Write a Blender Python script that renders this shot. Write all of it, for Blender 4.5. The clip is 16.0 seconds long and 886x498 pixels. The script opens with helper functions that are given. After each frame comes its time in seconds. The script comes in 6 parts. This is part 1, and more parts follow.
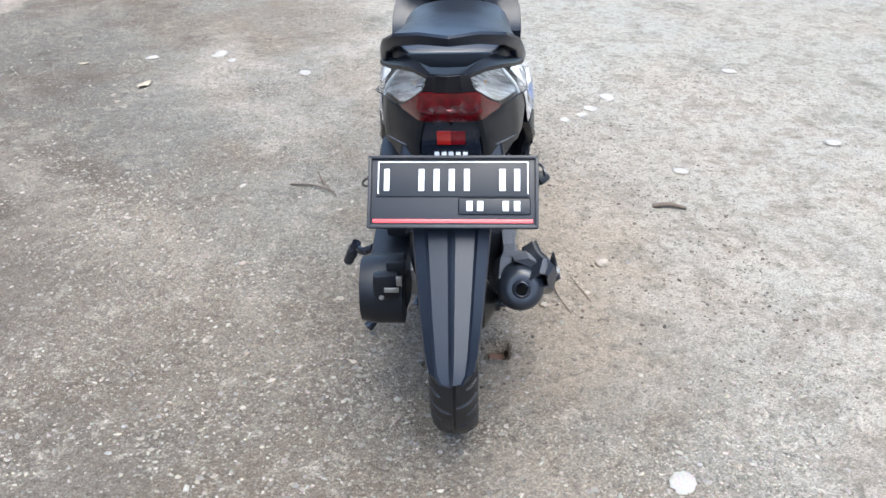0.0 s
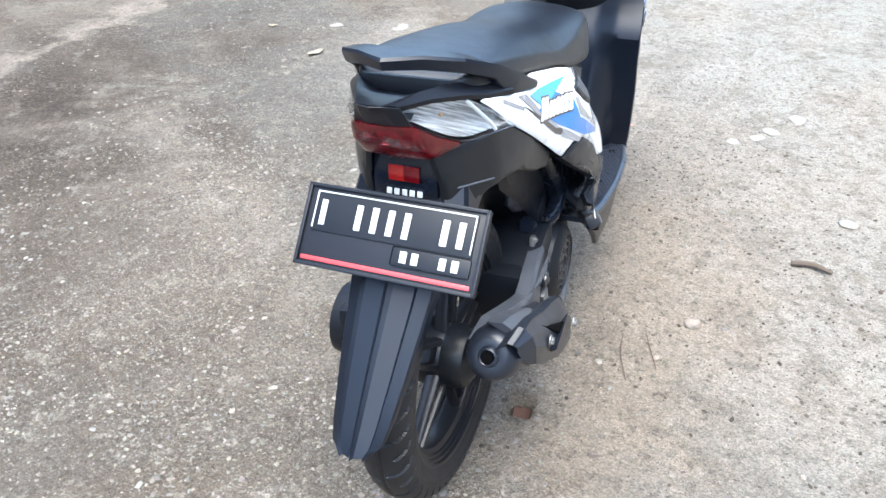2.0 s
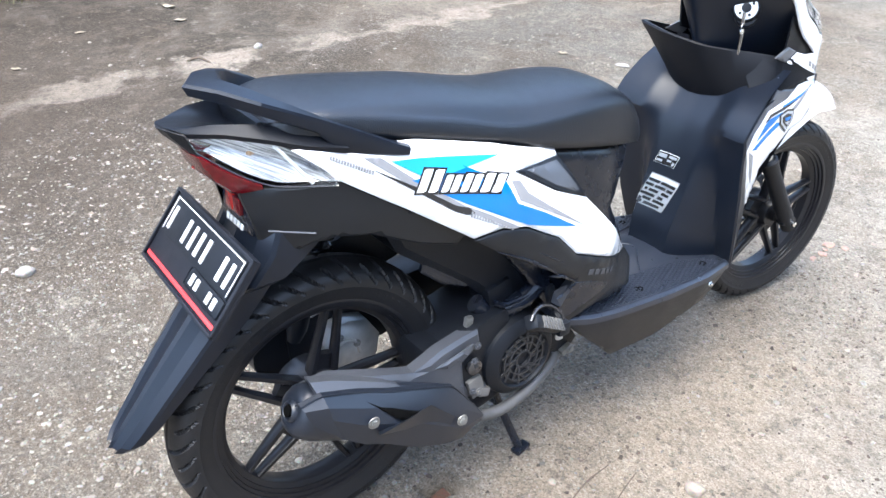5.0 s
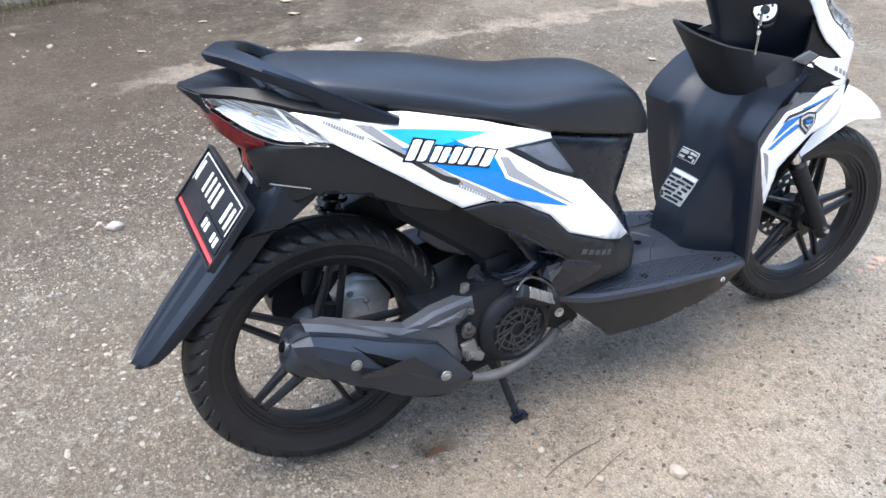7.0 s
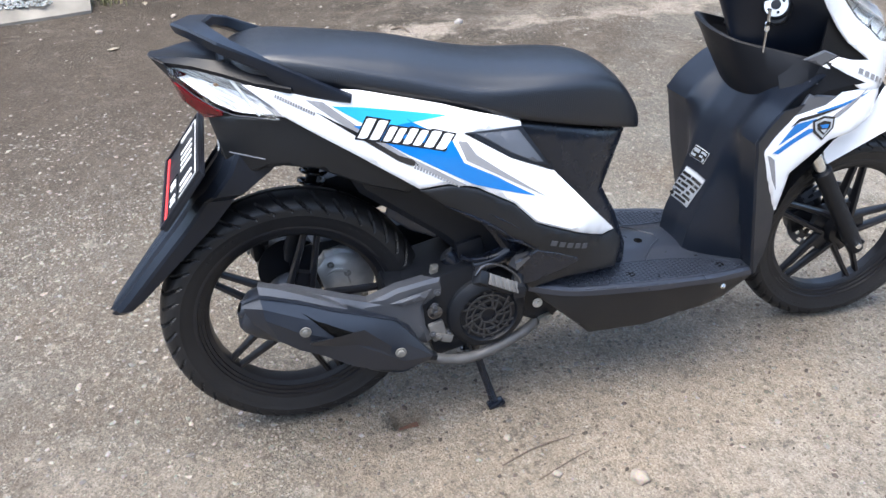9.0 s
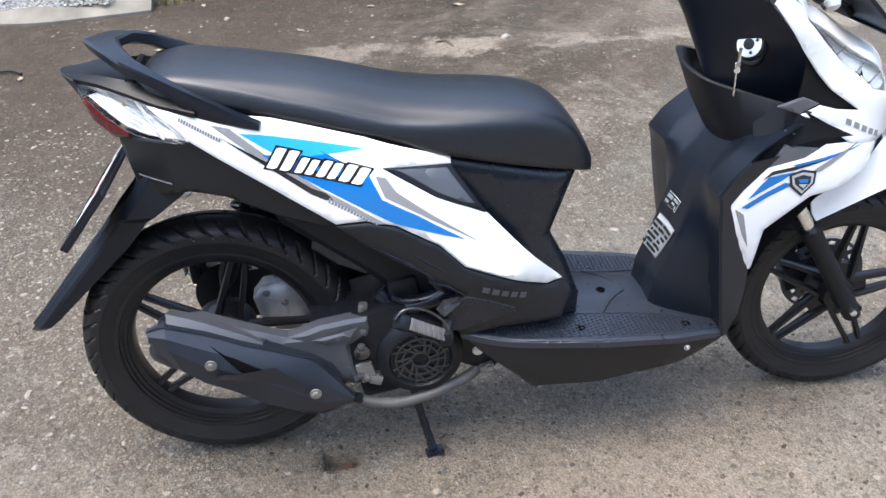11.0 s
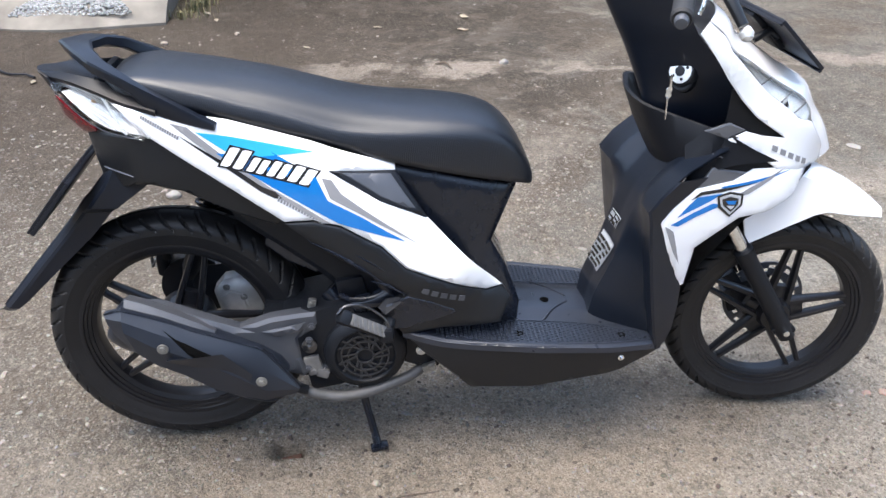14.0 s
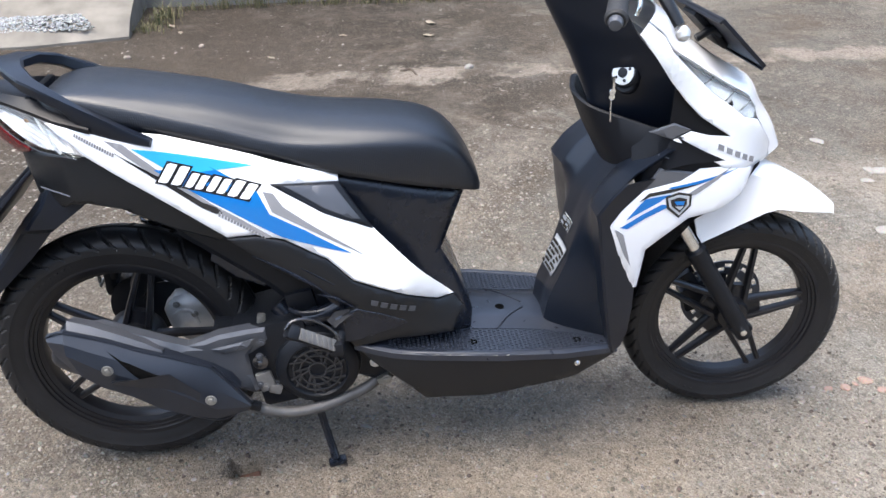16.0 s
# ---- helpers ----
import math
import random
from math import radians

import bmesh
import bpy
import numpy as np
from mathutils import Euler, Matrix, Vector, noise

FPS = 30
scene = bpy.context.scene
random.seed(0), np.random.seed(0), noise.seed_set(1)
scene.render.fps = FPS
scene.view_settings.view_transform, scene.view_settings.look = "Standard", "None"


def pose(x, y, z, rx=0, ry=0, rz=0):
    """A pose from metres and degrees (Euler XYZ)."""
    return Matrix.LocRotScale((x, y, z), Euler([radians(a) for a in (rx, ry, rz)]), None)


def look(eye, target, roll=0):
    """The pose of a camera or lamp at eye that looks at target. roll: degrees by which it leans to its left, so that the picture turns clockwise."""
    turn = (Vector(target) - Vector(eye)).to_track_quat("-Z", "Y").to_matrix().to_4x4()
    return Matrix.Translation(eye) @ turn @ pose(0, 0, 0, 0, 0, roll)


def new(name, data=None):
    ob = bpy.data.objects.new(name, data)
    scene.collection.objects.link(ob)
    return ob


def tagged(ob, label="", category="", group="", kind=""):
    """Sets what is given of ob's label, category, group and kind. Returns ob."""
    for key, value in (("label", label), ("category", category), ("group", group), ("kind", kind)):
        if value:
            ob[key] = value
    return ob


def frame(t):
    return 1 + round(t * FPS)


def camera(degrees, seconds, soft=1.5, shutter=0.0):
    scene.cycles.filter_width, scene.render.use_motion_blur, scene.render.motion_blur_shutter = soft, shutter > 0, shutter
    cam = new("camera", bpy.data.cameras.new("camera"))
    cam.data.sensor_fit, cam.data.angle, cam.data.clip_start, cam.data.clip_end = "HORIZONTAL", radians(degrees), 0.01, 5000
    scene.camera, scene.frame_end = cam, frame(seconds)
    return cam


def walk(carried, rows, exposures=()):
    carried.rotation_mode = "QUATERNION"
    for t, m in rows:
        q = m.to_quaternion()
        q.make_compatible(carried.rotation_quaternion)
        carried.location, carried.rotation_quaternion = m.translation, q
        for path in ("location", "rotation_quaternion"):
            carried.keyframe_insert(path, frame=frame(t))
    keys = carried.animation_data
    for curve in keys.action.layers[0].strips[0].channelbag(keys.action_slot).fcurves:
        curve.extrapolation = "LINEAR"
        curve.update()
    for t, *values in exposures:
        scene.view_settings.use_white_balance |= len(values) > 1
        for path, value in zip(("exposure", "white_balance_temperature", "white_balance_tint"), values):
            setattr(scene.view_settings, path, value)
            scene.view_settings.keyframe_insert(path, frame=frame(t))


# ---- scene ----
from mathutils import geometry

cam = camera(54.8, 16.0)
PATH = [
    (0, (0.006, -1.539, 1.336), (-0.043, 0.176, 0.309), 0.5),
    (0.5, (0.203, -1.495, 1.338), (-0.028, 0.194, 0.293), -0.6),
    (1, (0.307, -1.462, 1.339), (-0.082, 0.177, 0.262), -1.9),
    (1.5, (0.372, -1.31, 1.338), (-0.108, 0.308, 0.264), -1.1),
    (2, (0.473, -1.175, 1.333), (-0.157, 0.382, 0.248), -1.0),
    (2.5, (0.631, -1.027, 1.331), (-0.239, 0.408, 0.243), -2.0),
    (3, (0.734, -1.006, 1.358), (-0.329, 0.3, 0.28), -2.8),
    (3.5, (0.835, -1.034, 1.373), (-0.343, 0.215, 0.346), -1.3),
    (4, (0.958, -0.864, 1.349), (-0.298, 0.311, 0.327), -0.3),
    (6.5, (1.292, -0.403, 1.342), (-0.22, 0.393, 0.302), -0.5),
    (7, (1.381, -0.407, 1.351), (-0.161, 0.35, 0.328), -0.5),
    (7.5, (1.457, -0.408, 1.373), (-0.132, 0.295, 0.382), -0.1),
    (8, (1.492, -0.241, 1.363), (-0.138, 0.349, 0.367), -0.4),
    (8.5, (1.533, -0.112, 1.356), (-0.12, 0.372, 0.339), -1.3),
    (9, (1.534, -0.071, 1.352), (-0.116, 0.35, 0.302), -1.7),
    (9.5, (1.456, 0.021, 1.335), (-0.187, 0.393, 0.257), -1.7),
    (10, (1.4, 0.13, 1.337), (-0.256, 0.44, 0.26), -2.2),
    (12.5, (1.606, 0.341, 1.358), (-0.125, 0.491, 0.368), 0.5),
    (13, (1.602, 0.371, 1.36), (-0.128, 0.552, 0.373), 0.6),
    (13.5, (1.576, 0.422, 1.357), (-0.156, 0.597, 0.372), 0.4),
    (14, (1.595, 0.401, 1.358), (-0.138, 0.572, 0.375), 0.5),
    (14.5, (1.628, 0.365, 1.357), (-0.108, 0.536, 0.378), 0.4),
    (15, (1.641, 0.361, 1.363), (-0.1, 0.548, 0.395), 0.2),
    (15.5, (1.64, 0.371, 1.357), (-0.1, 0.581, 0.393), -0.1),
    (16, (1.58, 0.476, 1.355), (-0.155, 0.682, 0.382), -0.8),
]
walk(cam, [(t, look(eye, target, roll)) for t, eye, target, roll in PATH], exposures=((0, 2.24, 6200, 5), (1.5, 2.37, 6200, 4), (2.5, 2.58, 6150, 4), (4, 2.70, 6200, 5), (7, 2.36, 6380, 7), (9, 2.25, 6430, 7), (10, 2.13, 6450, 7), (12.5, 2.05, 6600, 8), (16, 2.04, 6600, 8)))


# ---------------------------------------------------------------- world and light
world = bpy.data.worlds.new("overcast_sky")
scene.world = world
world.use_nodes = True
wn = world.node_tree.nodes
sky = wn.new("ShaderNodeTexSky")
sky.sky_type, sky.sun_disc = "NISHITA", False
SUN_ELEV, SUN_ROT = radians(74), radians(160)
sky.sun_elevation, sky.sun_rotation = SUN_ELEV, SUN_ROT
sky.air_density, sky.dust_density, sky.ozone_density = 1.0, 3.0, 1.0
wn["Background"].inputs["Strength"].default_value = 0.15
world.node_tree.links.new(sky.outputs["Color"], wn["Background"].inputs["Color"])
sun_data = bpy.data.lights.new("sun", "SUN")
sun_data.energy, sun_data.angle, sun_data.color = 1.1, radians(60), (1.0, 0.975, 0.945)
sun = new("sun", sun_data)
sun_dir = Vector((math.sin(SUN_ROT) * math.cos(SUN_ELEV), math.cos(SUN_ROT) * math.cos(SUN_ELEV), math.sin(SUN_ELEV)))
sun.matrix_world = look(sun_dir * 20, (0, 0, 0))


# ---------------------------------------------------------------- materials
def material(name, color, rough=0.5, metal=0.0, coat=0.0, vary=0.15, scale=6.0, bump=0.0, bump_scale=400.0, dust=0.0, spec=0.5):
    """A painted, plastic or metal surface: colour drifting at a broad scale, fine grain in the relief, dust on what faces up."""
    m = bpy.data.materials.new(name)
    m.use_nodes = True
    nt = m.node_tree
    nd, lk = nt.nodes, nt.links
    b = nd["Principled BSDF"]
    tc = nd.new("ShaderNodeTexCoord")
    n1 = nd.new("ShaderNodeTexNoise")
    n1.inputs["Scale"].default_value, n1.inputs["Detail"].default_value = scale, 6
    lk.new(tc.outputs["Object"], n1.inputs["Vector"])
    ramp = nd.new("ShaderNodeMapRange")
    ramp.inputs["From Min"].default_value, ramp.inputs["From Max"].default_value = 0.3, 0.7
    ramp.inputs["To Min"].default_value, ramp.inputs["To Max"].default_value = 1 - vary, 1 + vary
    lk.new(n1.outputs["Fac"], ramp.inputs["Value"])
    mul = nd.new("ShaderNodeVectorMath")
    mul.operation = "SCALE"
    mul.inputs[0].default_value = color
    lk.new(ramp.outputs["Result"], mul.inputs["Scale"])
    out = mul.outputs["Vector"]
    if dust:
        geo = nd.new("ShaderNodeNewGeometry")
        sep = nd.new("ShaderNodeSeparateXYZ")
        lk.new(geo.outputs["Normal"], sep.inputs[0])
        n3 = nd.new("ShaderNodeTexNoise")
        n3.inputs["Scale"].default_value, n3.inputs["Detail"].default_value = 28, 8
        lk.new(tc.outputs["Object"], n3.inputs["Vector"])
        up = nd.new("ShaderNodeMapRange")
        up.inputs["From Min"].default_value, up.inputs["From Max"].default_value = 0.1, 1.0
        up.inputs["To Min"].default_value, up.inputs["To Max"].default_value = 0.15, 1.0
        lk.new(sep.outputs["Z"], up.inputs["Value"])
        mm = nd.new("ShaderNodeMath")
        mm.operation = "MULTIPLY"
        lk.new(up.outputs["Result"], mm.inputs[0])
        lk.new(n3.outputs["Fac"], mm.inputs[1])
        m2 = nd.new("ShaderNodeMath")
        m2.operation = "MULTIPLY"
        m2.inputs[1].default_value = dust
        lk.new(mm.outputs[0], m2.inputs[0])
        mix = nd.new("ShaderNodeMix")
        mix.data_type = "RGBA"
        mix.inputs["B"].default_value = (0.32, 0.28, 0.23, 1)
        lk.new(m2.outputs[0], mix.inputs["Factor"])
        lk.new(out, mix.inputs["A"])
        out = mix.outputs["Result"]
    lk.new(out, b.inputs["Base Color"])
    b.inputs["Metallic"].default_value = metal
    b.inputs["Coat Weight"].default_value = coat
    b.inputs["Coat Roughness"].default_value = 0.06
    b.inputs["Specular IOR Level"].default_value = spec
    n2 = nd.new("ShaderNodeTexNoise")
    n2.inputs["Scale"].default_value, n2.inputs["Detail"].default_value = 35, 5
    lk.new(tc.outputs["Object"], n2.inputs["Vector"])
    rr = nd.new("ShaderNodeMapRange")
    rr.inputs["To Min"].default_value, rr.inputs["To Max"].default_value = max(0.02, rough - 0.08), min(1, rough + 0.08)
    lk.new(n2.outputs["Fac"], rr.inputs["Value"])
    lk.new(rr.outputs["Result"], b.inputs["Roughness"])
    if bump:
        n4 = nd.new("ShaderNodeTexNoise")
        n4.inputs["Scale"].default_value, n4.inputs["Detail"].default_value = bump_scale, 2
        lk.new(tc.outputs["Object"], n4.inputs["Vector"])
        bp = nd.new("ShaderNodeBump")
        bp.inputs["Strength"].default_value, bp.inputs["Distance"].default_value = bump, 0.001
        lk.new(n4.outputs["Fac"], bp.inputs["Height"])
        lk.new(bp.outputs["Normal"], b.inputs["Normal"])
    return m


BLACK = material("black_textured_plastic", (0.0070, 0.0084, 0.0115), 0.40, bump=0.25, bump_scale=900, dust=0.003, spec=0.26)
FLOOR = material("floor_rubber", (0.016, 0.020, 0.030), 0.30, bump=0.12, bump_scale=500, dust=0.006, spec=0.6)
TAIL_BLACK = material("tail_black_plastic", (0.006, 0.007, 0.010), 0.34, bump=0.1, bump_scale=800, spec=0.26)
SATIN = material("black_satin_plastic", (0.0065, 0.009, 0.0155), 0.26, bump=0.08, bump_scale=700, dust=0.003, spec=0.5)
GREY = material("dark_grey_plastic", (0.009, 0.010, 0.012), 0.34, bump=0.2, bump_scale=900, dust=0.004, spec=0.34)
SILVER_GREY = material("silver_grey_trim", (0.13, 0.132, 0.14), 0.36, metal=0.3, bump=0.1, bump_scale=900)
WHITE = material("white_paint", (0.87, 0.87, 0.87), 0.18, coat=0.8, vary=0.02, scale=3)
VINYL = material("seat_vinyl", (0.0042, 0.0060, 0.0100), 0.37, bump=0.0, dust=0.001, spec=0.66)
RUBBER = material("tyre_rubber", (0.0100, 0.0102, 0.0115), 0.46, bump=0.35, bump_scale=500, dust=0.025, vary=0.25, scale=14, spec=0.36)
RIM = material("black_wheel_paint", (0.0085, 0.0088, 0.011), 0.34, coat=0.08, bump=0.1, bump_scale=500, dust=0.010, spec=0.34)
ALU = material("cast_aluminium", (0.24, 0.24, 0.23), 0.45, metal=0.7, bump=0.5, bump_scale=350, vary=0.25, scale=20, dust=0.15)
GUNMETAL = material("gunmetal_paint", (0.074, 0.079, 0.091), 0.38, metal=0.25, bump=0.25, bump_scale=600, dust=0.01)
GRILLE = material("grille_plastic", (0.022, 0.023, 0.026), 0.36, bump=0.2, bump_scale=600, dust=0.03)
NAVY = material("blue_black_plastic", (0.0055, 0.0082, 0.0145), 0.32, bump=0.08, bump_scale=700, dust=0.001, spec=0.36)
MATT = material("black_matt_plastic", (0.006, 0.0065, 0.0085), 0.5, bump=0.2, bump_scale=900, spec=0.22)
MUFFLER = material("matt_black_exhaust", (0.0115, 0.0145, 0.0215), 0.34, vary=0.10, bump=0.06, bump_scale=900, spec=0.5)
# near-black colour that stands for the shade inside slots and holes
HOLE_SHADE = material("hole_shade_black", (0.002, 0.002, 0.002), 0.9, spec=0.05)
CASTING = material("pale_casting", (0.42, 0.42, 0.41), 0.4, metal=0.5, bump=0.4, bump_scale=300, vary=0.25, scale=20)
DUCT = material("blue_grey_plastic", (0.05, 0.075, 0.13), 0.3, bump=0.2, bump_scale=700)
PIPE = material("exhaust_pipe_steel", (0.075, 0.074, 0.074), 0.5, metal=0.15, vary=0.25, scale=30, bump=0.2, dust=0.05)
WORN = material("worn_alloy", (0.135, 0.132, 0.128), 0.5, metal=0.2, vary=0.25, scale=30, bump=0.2, dust=0.06)
PEARL = material("satin_steel", (0.62, 0.62, 0.61), 0.38, metal=0.55, vary=0.06, scale=40)
CHROME = material("bright_steel", (0.75, 0.75, 0.74), 0.16, metal=1.0, vary=0.08, scale=40)
CHROME_BLACK = material("dark_glossy_steel", (0.10, 0.10, 0.105), 0.16, metal=0.8, vary=0.08, scale=40)
BLUE = material("blue_vinyl_graphic", (0.004, 0.15, 0.46), 0.22, coat=0.5, vary=0.05)
CYAN = material("light_blue_vinyl_graphic", (0.03, 0.36, 0.66), 0.22, coat=0.6, vary=0.08)
GRAPHIC_GREY = material("grey_vinyl_graphic", (0.25, 0.25, 0.26), 0.25, coat=0.5, vary=0.08)
GRAPHIC_BLACK = material("black_vinyl_graphic", (0.012, 0.012, 0.014), 0.25, coat=0.5)
RED_LENS = material("red_lens", (0.10, 0.002, 0.005), 0.2, coat=0.2, vary=0.4, scale=60, bump=0.5, bump_scale=160)
RED_BAR = material("red_line_paint", (0.62, 0.045, 0.05), 0.4, vary=0.1)
REFLECTOR = material("red_reflector", (0.28, 0.010, 0.008), 0.2, coat=0.6, vary=0.12, scale=150)
AMBER = material("amber_bulb", (0.30, 0.19, 0.11), 0.2, coat=0.5)
LENS_BOWL = material("lamp_reflector", (0.84, 0.85, 0.86), 0.30, metal=0.0, vary=0.14, scale=40, bump=0.8, bump_scale=50)
PLATE_BLACK = material("number_plate_black", (0.009, 0.011, 0.015), 0.42, bump=0.1, vary=0.3, spec=0.25)
PLATE_FRAME = material("plate_frame_plastic", (0.009, 0.0105, 0.015), 0.42, bump=0.15, bump_scale=600, dust=0.006, spec=0.3)
PLATE_WHITE = material("plate_white_paint", (0.58, 0.59, 0.58), 0.5, vary=0.12, scale=80)
LABEL_WHITE = material("sticker_print_white", (0.42, 0.44, 0.46), 0.4, vary=0.1, scale=60)
LABEL_GREY = material("sticker_grey", (0.20, 0.22, 0.245), 0.35, vary=0.1, scale=60)
GRIP = material("grip_rubber", (0.015, 0.015, 0.016), 0.7, bump=0.4, bump_scale=300)


def seat_grain(m):
    nt = m.node_tree
    nd, lk = nt.nodes, nt.links
    tc = nd.new("ShaderNodeTexCoord")
    mp = nd.new("ShaderNodeMapping")
    mp.inputs["Rotation"].default_value = (0.0, 0.0, 0.78)
    lk.new(tc.outputs["Object"], mp.inputs["Vector"])
    v = nd.new("ShaderNodeTexVoronoi")
    v.inputs["Scale"].default_value, v.inputs["Randomness"].default_value = 360, 0.2
    lk.new(mp.outputs["Vector"], v.inputs["Vector"])
    bp = nd.new("ShaderNodeBump")
    bp.inputs["Strength"].default_value, bp.inputs["Distance"].default_value = 0.45, 0.0009
    lk.new(v.outputs["Distance"], bp.inputs["Height"])
    lk.new(bp.outputs["Normal"], nd["Principled BSDF"].inputs["Normal"])


seat_grain(VINYL)


def ribbed(name, lo, hi):
    """A pressed lamp reflector: bright metal with fine streaks running along the lamp to its tip."""
    m = material(name, (0.8, 0.81, 0.82), 0.20, metal=0.45)
    nd, lk = m.node_tree.nodes, m.node_tree.links
    tc = nd.new("ShaderNodeTexCoord")
    xyz = nd.new("ShaderNodeCombineXYZ")
    for axis, way in (("X", (50.0, 190.0, 380.0)), ("Y", (2.0, 10.0, -5.0)), ("Z", (16.0, 0.0, 0.0))):
        d = nd.new("ShaderNodeVectorMath")
        d.operation = "DOT_PRODUCT"
        d.inputs[1].default_value = way
        lk.new(tc.outputs["Object"], d.inputs[0])
        lk.new(d.outputs["Value"], xyz.inputs[axis])
    n = nd.new("ShaderNodeTexNoise")
    n.inputs["Scale"].default_value, n.inputs["Detail"].default_value = 1.0, 3
    lk.new(xyz.outputs[0], n.inputs["Vector"])
    r = nd.new("ShaderNodeValToRGB")
    r.color_ramp.elements[0].position, r.color_ramp.elements[0].color = 0.40, (*lo, 1)
    r.color_ramp.elements[1].position, r.color_ramp.elements[1].color = 0.58, (*hi, 1)
    lk.new(n.outputs["Fac"], r.inputs["Fac"])
    lk.new(r.outputs["Color"], nd["Principled BSDF"].inputs["Base Color"])
    bp = nd.new("ShaderNodeBump")
    bp.inputs["Strength"].default_value, bp.inputs["Distance"].default_value = 0.5, 0.003
    lk.new(n.outputs["Fac"], bp.inputs["Height"])
    lk.new(bp.outputs["Normal"], nd["Principled BSDF"].inputs["Normal"])
    return m


SIGNAL_BOWL = ribbed("signal_reflector", (0.24, 0.24, 0.25), (0.66, 0.67, 0.68))


def clear_lens():
    m = bpy.data.materials.new("clear_lens")
    m.use_nodes = True
    b = m.node_tree.nodes["Principled BSDF"]
    b.inputs["Base Color"].default_value = (0.95, 0.97, 0.97, 1)
    b.inputs["Roughness"].default_value = 0.04
    b.inputs["Transmission Weight"].default_value = 1.0
    b.inputs["IOR"].default_value = 1.25
    n = m.node_tree.nodes.new("ShaderNodeTexNoise")
    n.inputs["Scale"].default_value = 90
    bp = m.node_tree.nodes.new("ShaderNodeBump")
    bp.inputs["Strength"].default_value, bp.inputs["Distance"].default_value = 0.15, 0.001
    m.node_tree.links.new(n.outputs["Fac"], bp.inputs["Height"])
    m.node_tree.links.new(bp.outputs["Normal"], b.inputs["Normal"])
    return m


LENS = clear_lens()


# ---------------------------------------------------------------- mesh helpers
def part(name, bm, mat, parent=None, label="", angle=32):
    """Links a bmesh as one mesh object under a thing or a part."""
    bmesh.ops.remove_doubles(bm, verts=bm.verts, dist=1e-6)
    bmesh.ops.recalc_face_normals(bm, faces=bm.faces)
    me = bpy.data.meshes.new(name)
    bm.to_mesh(me)
    bm.free()
    me.materials.append(mat)
    for p in me.polygons:
        p.use_smooth = True
    me.set_sharp_from_angle(angle=radians(angle))
    ob = new(name, me)
    if parent:
        ob.parent = parent
    if mat is LENS:
        ob.visible_shadow = False
    return tagged(ob, label)


def thin_plate(points, stiff=1e-4):
    """A smooth surface x(y, z) through scattered control points."""
    P, v = np.array([p[:2] for p in points]), np.array([p[2] for p in points])
    n = len(P)
    r = np.linalg.norm(P[:, None] - P[None], axis=2)
    K = np.where(r > 0, r * r * np.log(np.maximum(r, 1e-9)), 0) + stiff * np.eye(n)
    Q = np.c_[np.ones(n), P]
    w = np.linalg.solve(np.block([[K, Q], [Q.T, np.zeros((3, 3))]]), np.r_[v, 0, 0, 0])

    def f(y, z):
        d = np.hypot(P[:, 0] - y, P[:, 1] - z)
        k = np.where(d > 0, d * d * np.log(np.maximum(d, 1e-9)), 0)
        return float(k @ w[:n] + w[n] + w[n + 1] * y + w[n + 2] * z)
    return f


def edge_distance(p, poly):
    best = 9.0
    for a, b in zip(poly, poly[1:] + poly[:1]):
        ax, ay, bx, by = *a, *b
        dx, dy = bx - ax, by - ay
        s = max(0.0, min(1.0, ((p[0] - ax) * dx + (p[1] - ay) * dy) / (dx * dx + dy * dy + 1e-12)))
        best = min(best, math.hypot(p[0] - ax - s * dx, p[1] - ay - s * dy))
    return best


def inside(p, poly):
    hit = False
    for a, b in zip(poly, poly[1:] + poly[:1]):
        if (a[1] > p[1]) != (b[1] > p[1]) and p[0] < (b[0] - a[0]) * (p[1] - a[1]) / (b[1] - a[1]) + a[0]:
            hit = not hit
    return hit


